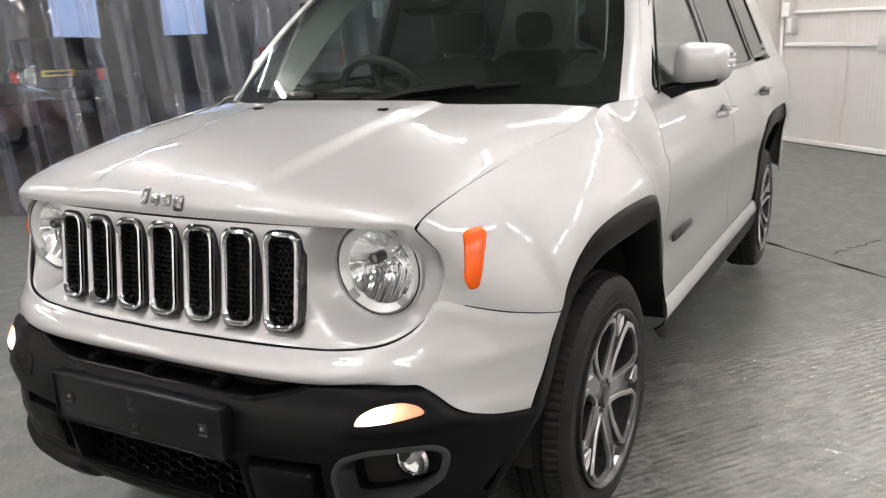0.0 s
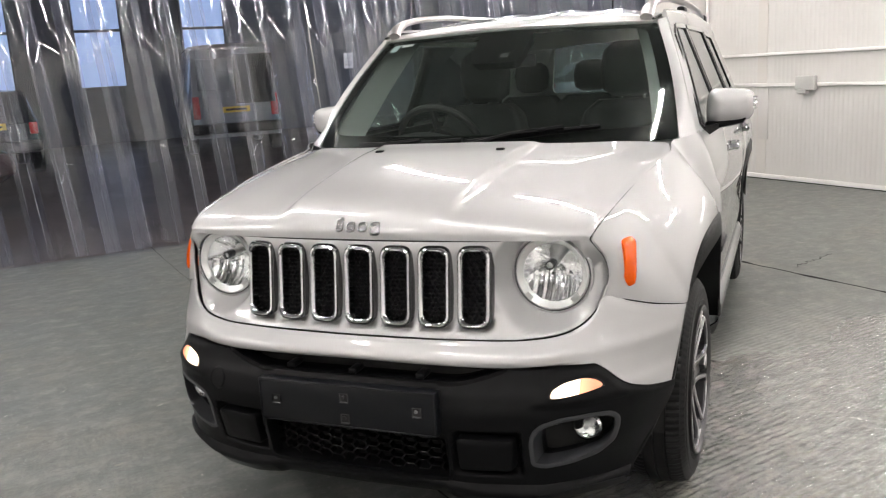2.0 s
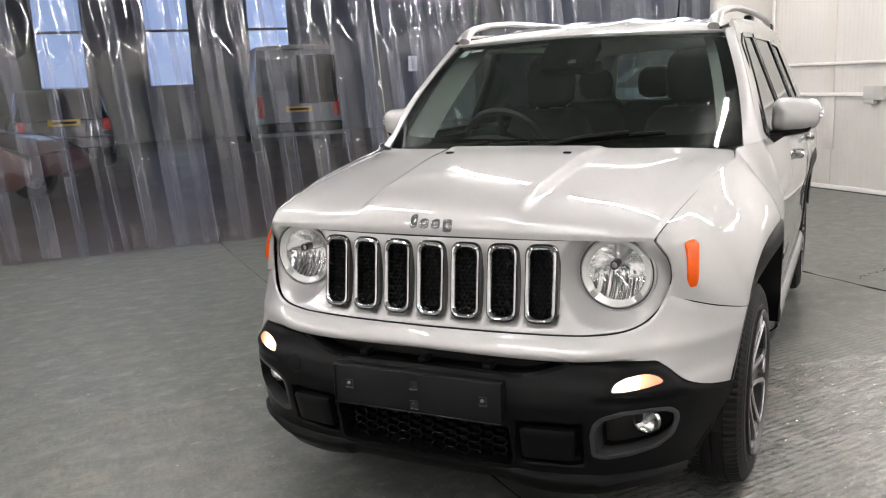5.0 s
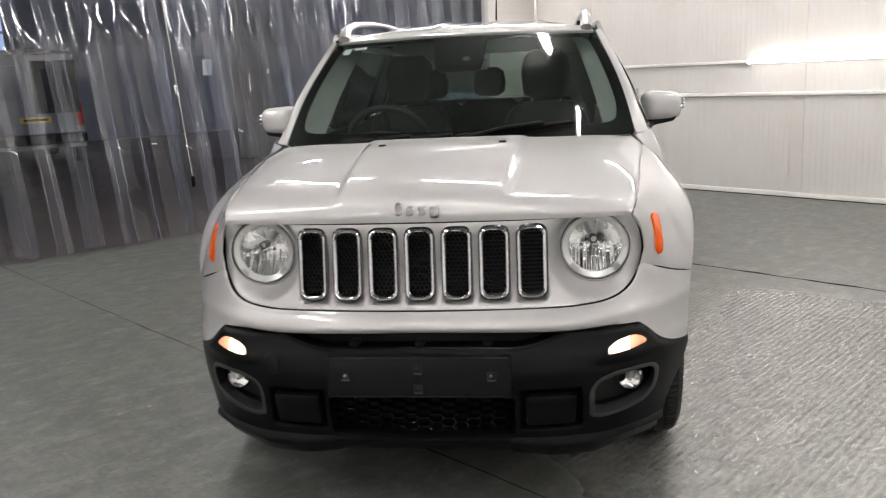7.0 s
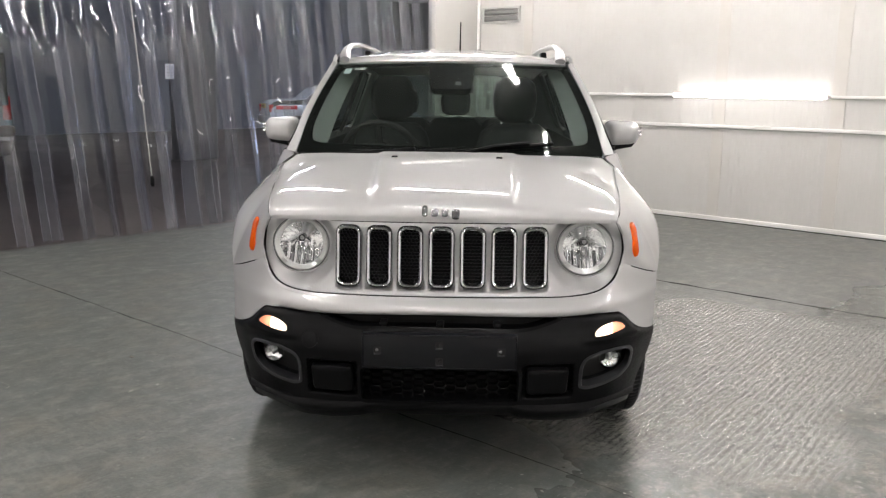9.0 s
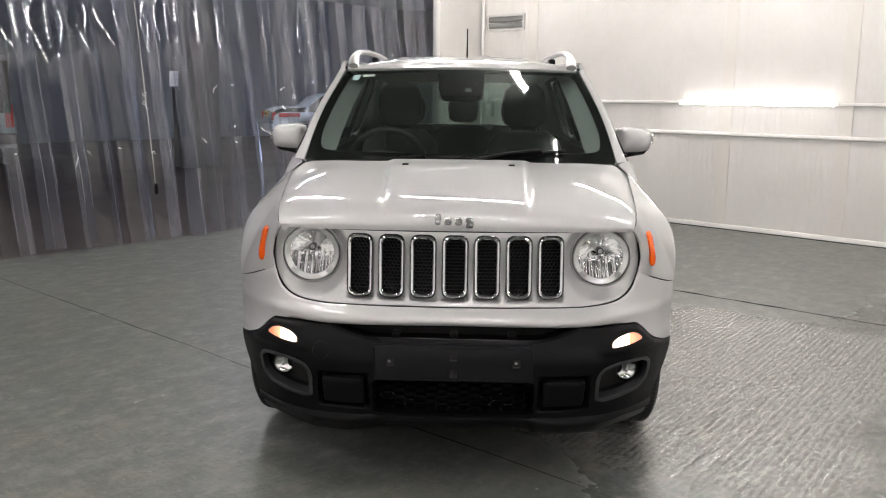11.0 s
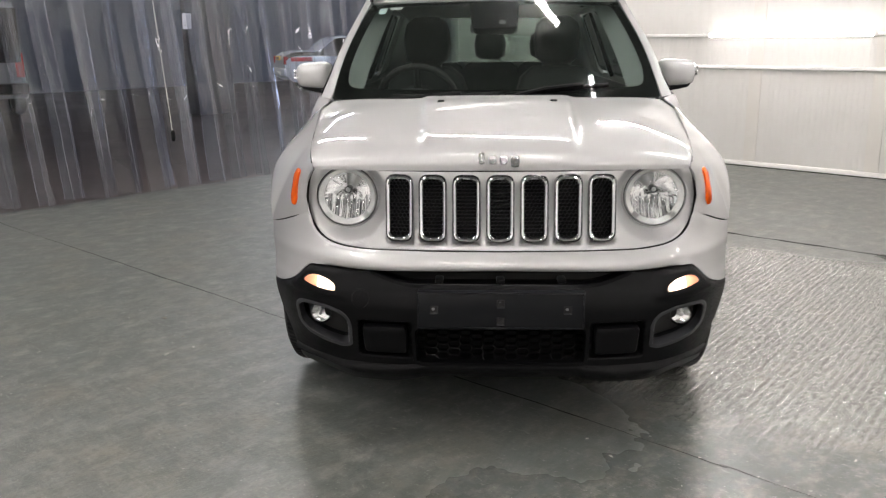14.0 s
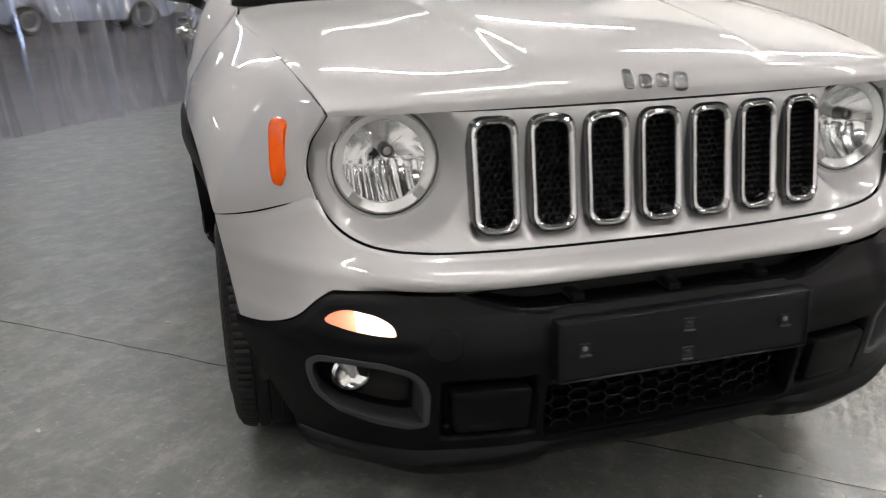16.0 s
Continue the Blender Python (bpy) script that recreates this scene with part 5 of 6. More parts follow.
def loop_at(poly, n):
    P = [Vector(p) for p in poly]
    d = [0]
    for i in range(len(P)):
        d.append(d[-1] + (P[(i + 1) % len(P)] - P[i]).length)
    res = []
    for k in range(n):
        s = d[-1] * k / n
        i = max(j for j in range(len(P)) if d[j] <= s)
        f = (s - d[i]) / max(1e-9, d[i + 1] - d[i])
        res.append(tuple(P[i].lerp(P[(i + 1) % len(P)], f)))
    return res


box = [(-1.0, 0.0), (1.0, 0.0), (1.0, 1.0), (-1.0, 1.0)]
wide = loop_at(box, 160)
narrow = []
hole = rounded([(-0.905, 0.115), (0.905, 0.115), (0.934, 0.27), (0.926, 0.93), (0.88, 0.955), (-0.88, 0.955), (-0.926, 0.93), (-0.934, 0.27)], 0.14, 5)
for p in wide:
    d = Vector((p[0], p[1] - 0.5))
    lo, hi = 0.3, 1.0
    for _ in range(24):
        mid = (lo + hi) / 2
        if inside(hole, d.x * mid, 0.5 + d.y * mid):
            lo = mid
        else:
            hi = mid
    narrow.append((d.x * lo, 0.5 + d.y * lo))
loops = []
for k in range(4):
    loops.append([glass_fn(a[0] + (b[0] - a[0]) * k / 3, a[1] + (b[1] - a[1]) * k / 3, -0.009) for a, b in zip(wide, narrow)])
part("windscreen_border", fix_normals(rings(loops)), FRIT, screen, "black border printed on the windscreen")
# camera and mirror cover
cover = rounded([(-0.145, 0.70), (0.145, 0.70), (0.168, 0.76), (0.195, 0.99), (-0.195, 0.99), (-0.168, 0.76)], 0.035, 4)
part("sensor_cover", fix_normals(rings([[glass_fn(a, b, -0.010) for a, b in cover], [glass_fn(a, b, -0.06) for a, b in shrink(cover, 0.92)]], True, True)), FRIT, screen, "black camera and mirror cover", 0.2)
part("sensor_window", fix_normals(rings([[glass_fn(0.055 + 0.026 * a, 0.765 + 0.018 * b, o) for a, b in ((-1, -1), (1, -1), (0.7, 1), (-0.7, 1))] for o in (-0.012, -0.0085)], False, True)), GREY_BEZEL, screen, "small grey sensor window")
for a0, a1, b0, b1, col in ((-0.90, -0.84, 0.885, 0.945, "pale"), (-0.82, -0.72, 0.925, 0.95, "white")):
    st = surface("sticker_" + col, (0.42, 0.52, 0.52) if col == "pale" else (0.5, 0.52, 0.5), rough=0.6)
    part("sticker", fix_normals(rings([[glass_fn(a, b, o) for a, b in ((a0, b0), (a1, b0), (a1, b1), (a0, b1))] for o in (-0.0085, -0.0075)], True, True)), st, screen, "small pale inspection sticker")
# cowl and wipers
part("cowl", sheet(lambda u, v: ((u * 2 - 1) * 0.70, HOOD_MID(1)[0] - 0.02 + 0.22 * abs(u * 2 - 1) ** 2.2 + v * 0.09, 1.070 + 0.004 * v - 0.01 * abs(u * 2 - 1)), 30, 4, centre=(0, 2, 0.6)), BLACK_PLASTIC, car, "black cowl panel")
for pts, lab in ((((0.66, 0.115), (0.50, 0.100), (0.30, 0.075), (0.05, 0.045)), "a"), (((0.02, 0.060), (-0.2, 0.040), (-0.4, 0.032), (-0.60, 0.025)), "b")):
    blade = part("wiper", tube([glass_fn(s, v, 0.012) for s, v in pts], 0.009, 6), BLACK_PLASTIC, car, "black wiper resting on the windscreen")
    s, v = pts[1]
    part("wiper_arm", tube([glass_fn(s, v + 0.01, 0.022), glass_fn((s + pts[3][0]) / 2, v - 0.03, 0.03), glass_fn(pts[3][0] - 0.1, -0.02, 0.012)], 0.010, 6), BLACK_PLASTIC, blade)

# --- roof with rails and aerial
ROOF = curve((0, (1.548, 1.505)), (0.03, (1.60, 1.526)), (0.12, (1.80, 1.556)), (0.3, (2.25, 1.590)), (0.6, (3.0, 1.605)), (0.9, (3.9, 1.580)), (1, (4.15, 1.54)))


def roof_fn(u, v):
    s = u * 2 - 1
    a = abs(s)
    y, z = ROOF(v)
    rib = 0.006 * sum(1 - smooth(0.012, 0.03, abs(a * 0.6 - c)) for c in (0.13, 0.33)) * smooth(0.08, 0.14, v)
    return s * (0.575 + 0.035 * smooth(0.0, 0.1, v)), y + 0.092 * a ** 2.3 * (1 - smooth(0, 0.25, v)), z + rib - 0.055 * a ** 3.5 * smooth(0, 0.2, v) - 0.012 * a * a


part("roof", sheet(roof_fn, 60, 40, centre=(0, 2.5, 0.5), thick=0.02), SILVER, car, "silver ribbed roof", 0.9)
for sgn in (1, -1):
    pts = [(0.545, 1.625, 1.508), (0.547, 1.66, 1.538), (0.551, 1.75, 1.566), (0.556, 1.95, 1.592), (0.56, 2.3, 1.612), (0.56, 3.0, 1.622), (0.555, 3.6, 1.612), (0.55, 3.95, 1.57), (0.545, 4.08, 1.535)]
    rail = part("roof_rail", tube([(sgn * x, y, z) for x, y, z in pts], lambda t: 0.019 + 0.007 * (t < 0.2), 10, flat=0.75), SATIN, car, "satin silver roof rail")
    for y0 in (2.75, 3.9):
        part("rail_foot", block(min(sgn * 0.535, sgn * 0.575), y0 - 0.05, 1.50, max(sgn * 0.535, sgn * 0.575), y0 + 0.09, 1.60, 0.012), BLACK_PLASTIC, rail)
    part("roof_ditch", tube([(sgn * 0.575, 1.60, 1.500), (sgn * 0.59, 1.75, 1.522), (sgn * 0.605, 2.2, 1.535), (sgn * 0.605, 3.9, 1.535)], 0.006, 6), GLOSS_BLACK, car, "black roof joint")
part("aerial", tube([(0.02, 3.70, 1.58), (0.02, 3.73, 1.68), (0.02, 3.80, 1.86)], lambda t: 0.008 - 0.004 * t, 8), BLACK_PLASTIC, car, "black roof aerial")

# --- tail
rear = part("tailgate", sheet(lambda u, v: ((u * 2 - 1) * (0.70 - 0.0 * v), 4.20 - 0.05 * abs(u * 2 - 1) ** 3, 0.40 + v * 0.69), 24, 10, centre=(0, 2, 0.8)), SILVER, car, "silver tailgate")
gate = rounded([(-0.50, 1.145), (0.50, 1.145), (0.460, 1.475), (-0.460, 1.475)], 0.05, 4)
wide = rounded([(-0.68, 1.085), (0.68, 1.085), (0.60, 1.52), (-0.60, 1.52)], 0.05, 4)
part("rear_window_frame", fix_normals(rings([[(x, 4.20 - (z - 1.08) * 0.18, z) for x, z in p] for p in (wide, gate)] + [[(x, 4.16 - (z - 1.08) * 0.18, z) for x, z in gate]])), SILVER, rear)
part("rear_window", fix_normals(rings([[(x, 4.185 - (z - 1.08) * 0.18, z) for x, z in gate], [(x, 4.180 - (z - 1.08) * 0.18, z) for x, z in gate]], True, True)), REAR_GLASS, rear, "tinted rear window")

# --- door mirrors
for sgn in (1, -1):
    cx, cy, cz = 0.862, 1.60, 1.155
    loops = []
    for k, dy in ((0.35, -0.082), (0.70, -0.074), (0.90, -0.055), (1.0, -0.02), (1.0, 0.02), (0.96, 0.055), (0.9, 0.06)):
        prof = rounded([(-0.088, -0.070), (0.086, -0.058), (0.092, 0.058), (-0.080, 0.070)], 0.045, 5)
        loops.append([(sgn * (cx + p * k), cy + dy + 0.10 * (p * k) ** 1 * 0.35, cz + q * k) for p, q in prof])
    mir = part("door_mirror", fix_normals(rings(loops, True, True)), SILVER, car, "silver door mirror with clear repeater", 1.0)
    loops = [[(sgn * (cx + p * k), cy + 0.062 + p * 0.03, cz + q * k) for p, q in prof] for k in (0.88, 0.80)]
    part("mirror_glass", fix_normals(rings(loops, False, True)), CHROME, mir, "mirror glass")
    bm = rings([[(sgn * (cx + p), cy - 0.05 + dy + p * 0.035, cz - 0.068 + q * 0.02 + dz) for p, q in ((-0.080, 0.4), (0.062, 0.9), (0.050, 0.0), (-0.080, -1.2))] for dy, dz in ((-0.012, 0.006), (0.05, -0.002), (0.10, 0.004))], True, True)
    part("mirror_base", fix_normals(bm), BLACK_PLASTIC, mir, "black mirror underside")
    bm = rings([[(sgn * x, y, z) for x, y, z in lp] for lp in (((0.760, 1.36, 1.085), (0.760, 1.60, 1.085), (0.760, 1.60, 1.035), (0.760, 1.40, 1.035)), ((0.83, 1.54, 1.095), (0.83, 1.65, 1.095), (0.83, 1.65, 1.075), (0.83, 1.55, 1.075)), ((0.88, 1.56, 1.095), (0.88, 1.64, 1.095), (0.88, 1.64, 1.085), (0.88, 1.57, 1.085)))], True, True)
    part("mirror_foot", fix_normals(bm), BLACK_PLASTIC, mir, "black mirror foot")
    for k in range(3):
        z = cz - 0.006 + k * 0.016
        part("repeater", block(*(sorted((sgn * 0.925, sgn * 0.962))[0], cy - 0.035, z - 0.006, sorted((sgn * 0.925, sgn * 0.962))[1], cy + 0.02, z + 0.006), 0.005), REFLECTOR, mir, "clear repeater lamp strip")

# --- wheels
def make_wheel():
    wheel = thing("wheel", "", "")
    # tyre with sidewall and grooved tread
    prof = [(0.246, -0.100), (0.262, -0.110), (0.290, -0.1145), (0.322, -0.108), (0.343, -0.092), (0.352, -0.070), (0.354, -0.047), (0.346, -0.045), (0.346, -0.038), (0.3545, -0.036), (0.355, -0.004), (0.346, -0.003), (0.346, 0.004), (0.355, 0.005), (0.3545, 0.036), (0.346, 0.038), (0.346, 0.045), (0.354, 0.047), (0.352, 0.070), (0.343, 0.092), (0.322, 0.108), (0.312, 0.1105), (0.310, 0.1125), (0.295, 0.1145), (0.274, 0.112), (0.271, 0.1145), (0.262, 0.110), (0.246, 0.100)]
    prof = [(r, x * 0.86) for r, x in prof]
    bm = lathe(prof, 270)
    # tread blocks: notches across both shoulders
    for v in bm.verts:
        r = math.hypot(v.co.y, v.co.z)
        if r > 0.335 and abs(v.co.x) > 0.039:
            turn = math.atan2(v.co.z, v.co.y) + (0.03 if v.co.x > 0 else 0)
            if int(turn / (2 * math.pi) * 270 + 270.5) % 3 == 0:
                v.co.y *= 1 - 0.0045 / r
                v.co.z *= 1 - 0.0045 / r
    part("tyre", fix_normals(bm), RUBBER, wheel, "black rubber tyre", 0.45)
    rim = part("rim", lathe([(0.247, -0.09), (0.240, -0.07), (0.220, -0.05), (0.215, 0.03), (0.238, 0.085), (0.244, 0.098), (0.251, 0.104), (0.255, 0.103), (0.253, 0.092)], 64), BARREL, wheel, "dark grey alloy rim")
    part("rim_edge", lathe([(0.2535, 0.1035), (0.249, 0.106), (0.244, 0.103), (0.238, 0.093)], 64), RIM_DARK, rim, "dark rim edge")
    part("brake_disc", lathe([(0.06, -0.02), (0.145, -0.018), (0.145, 0.002), (0.06, 0.004)], 40), GREY_BOLT, wheel, "steel brake disc")
    part("hub", lathe([(0.0004, 0.082), (0.026, 0.081), (0.031, 0.076), (0.033, 0.068), (0.060, 0.062), (0.066, 0.05), (0.066, 0.0)], 32), RIM_DARK, wheel, "dark hub with cap")
    for k in range(5):
        a = 2 * math.pi * k / 5 + math.pi / 2
        # a wide spoke, open in its middle, with a bright outline
        out2 = [(0.050, -0.010), (0.105, -0.046), (0.178, -0.084), (0.214, -0.082), (0.238, -0.042), (0.241, 0.0), (0.238, 0.042), (0.214, 0.082), (0.178, 0.084), (0.105, 0.046), (0.050, 0.010)]
        in2 = [(0.078, -0.004), (0.113, -0.030), (0.178, -0.064), (0.205, -0.062), (0.222, -0.034), (0.225, 0.0), (0.222, 0.034), (0.205, 0.062), (0.178, 0.064), (0.113, 0.030), (0.078, 0.004)]
        mid2 = [((p[0] * 0.25 + q[0] * 0.75), (p[1] * 0.25 + q[1] * 0.75)) for p, q in zip(out2, in2)]

        def to3(p, x):
            return (x, math.cos(a) * p[0] - math.sin(a) * p[1], math.sin(a) * p[0] + math.cos(a) * p[1])

        def bow(p):
            return 0.070 + 0.022 * smooth(0.05, 0.22, math.hypot(*p))
        spoke = part("spoke", fix_normals(rings([[to3(p, bow(p) - 0.04) for p in out2], [to3(p, bow(p)) for p in out2], [to3(p, bow(p) + 0.003) for p in mid2], [to3(p, bow(p) - 0.004) for p in in2], [to3(p, bow(p) - 0.045) for p in in2]])), RIM_DARK, rim, "dark grey spoke with bright cut face", 0.5)
        edge = [((p[0] * 0.86 + q[0] * 0.14), (p[1] * 0.86 + q[1] * 0.14)) for p, q in zip(mid2, in2)]
        part("cut_face", fix_normals(rings([[to3(p, bow(p) + 0.0005) for p in out2], [to3(p, bow(p) + 0.005) for p in [((m[0] * 0.2 + o[0] * 0.8), (m[1] * 0.2 + o[1] * 0.8)) for m, o in zip(mid2, out2)]], [to3(p, bow(p) + 0.0052) for p in mid2], [to3(p, bow(p) + 0.001) for p in edge]])), RIM_CUT, rim, "bright machined spoke face", 0.5)
        # small pocket bar between two spokes
        a2 = a + math.pi / 5
        bm = bmesh.new()
        bar = [(0.050, -0.026), (0.200, -0.038), (0.240, -0.030), (0.240, 0.030), (0.200, 0.038), (0.050, 0.026)]
        rings([[(x, math.cos(a2) * p[0] - math.sin(a2) * p[1], math.sin(a2) * p[0] + math.cos(a2) * p[1]) for p in bar] for x in (0.03, 0.072)], True, True, bm=bm)
        part("inner_web", fix_normals(bm), RIM_GREY, rim)
        tri = [(0.172, 0.0), (0.206, -0.026), (0.236, -0.026), (0.238, 0.0), (0.236, 0.026), (0.206, 0.026)]
        tri_in = shrink(tri, 0.58)

        def at2(p, x):
            return (x, math.cos(a2) * p[0] - math.sin(a2) * p[1], math.sin(a2) * p[0] + math.cos(a2) * p[1])
        part("window_frame", fix_normals(rings([[at2(p, 0.06) for p in tri], [at2(p, 0.090) for p in tri], [at2(p, 0.094) for p in shrink(tri, 0.85)], [at2(p, 0.086) for p in tri_in], [at2(p, 0.05) for p in tri_in]])), RIM_CUT, rim, "bright edged window of the rim", 0.5)
        part("wheel_nut", lathe([(0.0004, 0.074), (0.008, 0.073), (0.010, 0.066), (0.010, 0.05)], 8, "x", (0, math.cos(a2) * 0.045, math.sin(a2) * 0.045)), CHROME, rim, "wheel nut")
    return wheel


wheel = make_wheel()
wheel.matrix_basis = pose(0.733, 0.825, 0.333, 14, 0, -2) @ Matrix.Scale(0.935, 4)
wheel.parent = car
for x, y, rz, roll in ((0.742, 3.37, 0, 40), (-0.733, 0.825, 178, 0), (-0.742, 3.37, 180, 25)):
    w2 = copy_thing(wheel, pose(x, y, 0.333, roll, 0, rz) @ Matrix.Scale(0.935, 4))
    w2.parent = car

# --- inside
part("dashboard", sheet(lambda u, v: ((u * 2 - 1) * 0.70, 1.02 + 0.20 * abs(u * 2 - 1) ** 2 + v * 0.55, 1.035 + 0.035 * math.sin(v * 2.4) - 0.16 * smooth(0.75, 1.0, v) + 0.03 * (1 - smooth(0.0, 0.25, abs((u * 2 - 1) * 0.7 + 0.37))) * smooth(0.3, 0.7, v)), 40, 14, centre=(0, 1.3, 0.6), thick=0.02), INTERIOR, car, "black dashboard")
wheel_at = Vector((-0.37, 1.66, 1.03))
tilt = Matrix.Rotation(radians(-62), 3, "X")
steer = part("steering_wheel", tube([wheel_at + tilt @ Vector((math.cos(2 * math.pi * k / 40) * 0.188, math.sin(2 * math.pi * k / 40) * 0.188, 0)) for k in range(40)], 0.016, 8, closed=True), INTERIOR, car, "black steering wheel")
bm = bmesh.new()
lp = [wheel_at + tilt @ Vector((math.cos(2 * math.pi * k / 20) * 0.075, math.sin(2 * math.pi * k / 20) * 0.065, 0.015)) for k in range(20)]
rings([[p + tilt @ Vector((0, 0, 0.03)) for p in lp], lp], True, True, bm=bm)
part("steering_boss", fix_normals(bm), INTERIOR, steer)
for a in (0, 180, 270):
    d = Vector((math.cos(radians(a)), math.sin(radians(a)), 0))
    part("steering_spoke", tube([wheel_at + tilt @ (d * 0.06 + Vector((0, 0, 0.01))), wheel_at + tilt @ (d * 0.185)], 0.017, 6), INTERIOR, steer)


def seat(x, y, rear=False):
    bm = bmesh.new()
    loops = []
    for z, hw, d, lean in ((0.62, 0.24, 0.08, 0.0), (0.80, 0.25, 0.09, 0.04), (1.00, 0.235, 0.08, 0.085), (1.12, 0.20, 0.07, 0.11), (1.17, 0.14, 0.05, 0.12)):
        prof = rounded([(-hw, -d), (hw, -d), (hw, d), (-hw, d)], 0.06, 4)
        loops.append([(x + p * (1.0), y + q + lean - 0.03 * smooth(0.1, hw, abs(p)) * (q < 0), z) for p, q in prof])
    rings(loops, True, True, bm=bm)
    back = part("seat_back", fix_normals(bm), SEAT_CLOTH, car, "black fabric seat back", 1.2)
    bm = bmesh.new()
    loops = []
    for z, hw, d in ((1.180, 0.070, 0.03), (1.215, 0.118, 0.05), (1.32, 0.130, 0.055), (1.40, 0.115, 0.05), (1.44, 0.07, 0.03)):
        prof = rounded([(-hw, -d), (hw, -d), (hw, d), (-hw, d)], 0.05, 4)
        loops.append([(x + p * (0.8 if rear else 1), y + 0.13 + q, z if not rear else 1.19 + (z - 1.18) * 0.68) for p, q in prof])
    rings(loops, True, True, bm=bm)
    part("headrest", fix_normals(bm), SEAT_CLOTH, back, "black headrest", 1.2)
    if not rear:
        for dx in (-0.075, 0.075):
            part("headrest_post", tube([(x + dx, y + 0.12, 1.14), (x + dx, y + 0.13, 1.20)], 0.007, 6), CHROME, back, "chrome headrest post")


seat(-0.36, 2.16)
seat(0.36, 2.16)
for x in (-0.36, 0.0, 0.36):
    seat(x, 3.02, True)
part("seat_cushion", block(-0.62, 1.70, 0.45, -0.12, 2.2, 0.64, 0.05), SEAT_CLOTH, car)
part("seat_cushion", block(0.12, 1.70, 0.45, 0.62, 2.2, 0.64, 0.05), SEAT_CLOTH, car)
part("cabin_floor", block(-0.70, 1.0, 0.36, 0.70, 4.1, 0.40, 0.01), INTERIOR, car)
part("bulkhead", block(-0.68, 1.05, 0.38, 0.68, 1.10, 1.02, 0.01), INTERIOR, car)
part("parcel_shelf", block(-0.62, 3.25, 0.98, 0.62, 4.12, 1.02, 0.01), INTERIOR, car)
part("headliner", sheet(lambda u, v: ((u * 2 - 1) * 0.59, 1.62 + v * 2.5, 1.478 + 0.06 * math.sin(math.pi * min(1, 0.1 + v * 0.9)) - 0.04 * abs(u * 2 - 1) ** 3), 12, 12, centre=(0, 2.5, 3.0), thick=0.008), HEADLINER, car, "grey headlining")
for sgn in (1, -1):
    part("door_card", sheet(lambda u, v, s=sgn: (s * (0.72 - 0.02 * v), 1.25 + u * 2.6, 0.42 + v * 0.66), 10, 6, centre=(0, 2.5, 0.8), thick=0.01), INTERIOR, car, "black inner door panel")
    part("pillar_trim", sheet(lambda u, v, s=sgn: (s * (0.694 - 0.130 * v + 0.013 * math.sin(math.pi * v) - u * 0.085), 1.225 + 0.440 * v + u * 0.12, 1.060 + 0.430 * v), 4, 8, centre=(0, 3, 1.2), thick=0.012), TRIM_PALE, car, "grey pillar trim")
part("rear_view_mirror", block(-0.112, 1.56, 1.345, 0.112, 1.59, 1.395, 0.014), INTERIOR, car, "black rear-view mirror")


# ---- the workshop behind the curtain ----
SHOP_WALL = surface("dark_workshop_wall", (0.16, 0.165, 0.18), rough=0.8, second=(0.11, 0.115, 0.13), scale=0.8)
SKY_PANE = glowing("daylight_pane", (0.46, 0.61, 0.95), 0.52)
GATE_FILL = glowing("gate_fill_glow", (0.55, 0.68, 1.0), 7.0)
SA, SB0, SB1 = -22.0, -13.4, 22.0
structure("wall_workshop_far", block(SA - 0.2, SB0, 0, SA, SB1, 4.6, 0), SHOP_WALL, "dim grey workshop wall", "wall")
structure("wall_workshop_south", block(SA, SB0 - 0.2, 0, CURTAIN_A - 0.12, SB0, 4.6, 0), SHOP_WALL, "dim grey workshop wall", "wall")
structure("wall_workshop_north", block(SA, SB1, 0, CURTAIN_A - 0.12, SB1 + 0.2, 4.6, 0), SHOP_WALL, "dim grey workshop wall", "wall")
structure("ceiling_workshop", block(SA - 0.2, SB0 - 0.2, 4.6, CURTAIN_A - 0.1, SB1 + 0.2, 4.7, 0), SHOP_WALL, "dim workshop ceiling", "ceiling")
structure("wall_over_curtain", block(CURTAIN_A - 0.1, B0 - 7, 3.2, CURTAIN_A - 0.02, SB1, 4.6, 0), SHOP_WALL, "dark wall above the curtain", "wall")
structure("wall_curtain_north", block(CURTAIN_A - 0.12, WALL_B + 0.13, 0, CURTAIN_A - 0.02, SB1, 3.2, 0), SHOP_WALL, "dim workshop wall", "wall")
structure("wall_curtain_south", block(CURTAIN_A - 0.12, SB0, 0, CURTAIN_A - 0.02, B0 - 0.12, 3.2, 0), SHOP_WALL, "dim workshop wall", "wall")
for b in (-9.0, -6.3, -3.6, -1.0, 1.65, 4.35):
    win = thing("window", "tall workshop window with pale daylight behind", "window", BAY @ pose(SA, b, 1.45, 0, 0, 0), "workshop windows", "structure")
    part("pane", block(0.01, -0.58, 0, 0.03, 0.58, 2.85, 0), SKY_PANE, win, "bright pale blue pane")
    for z in (0.0, 1.45, 2.85):
        part("window_bar", block(0.02, -0.61, z - 0.035, 0.07, 0.61, z + 0.035, 0.004), SHOP_WALL, win)
    for s in (-0.58, 0.58):
        part("window_bar", block(0.02, s - 0.03, -0.03, 0.075, s + 0.03, 2.88, 0.004), SHOP_WALL, win)
# unseen gate, added as a bluish fill light for the workshop
gate = thing("workshop_gate", "unseen glowing gate added to light the workshop floor", "gate", BAY @ pose(-12.5, SB1, 0, 0, 0, 0), "", "structure")
part("daylight", block(-2.6, -0.04, 0.02, 2.6, -0.02, 3.6, 0), GATE_FILL, gate, "pale blue fill glow")
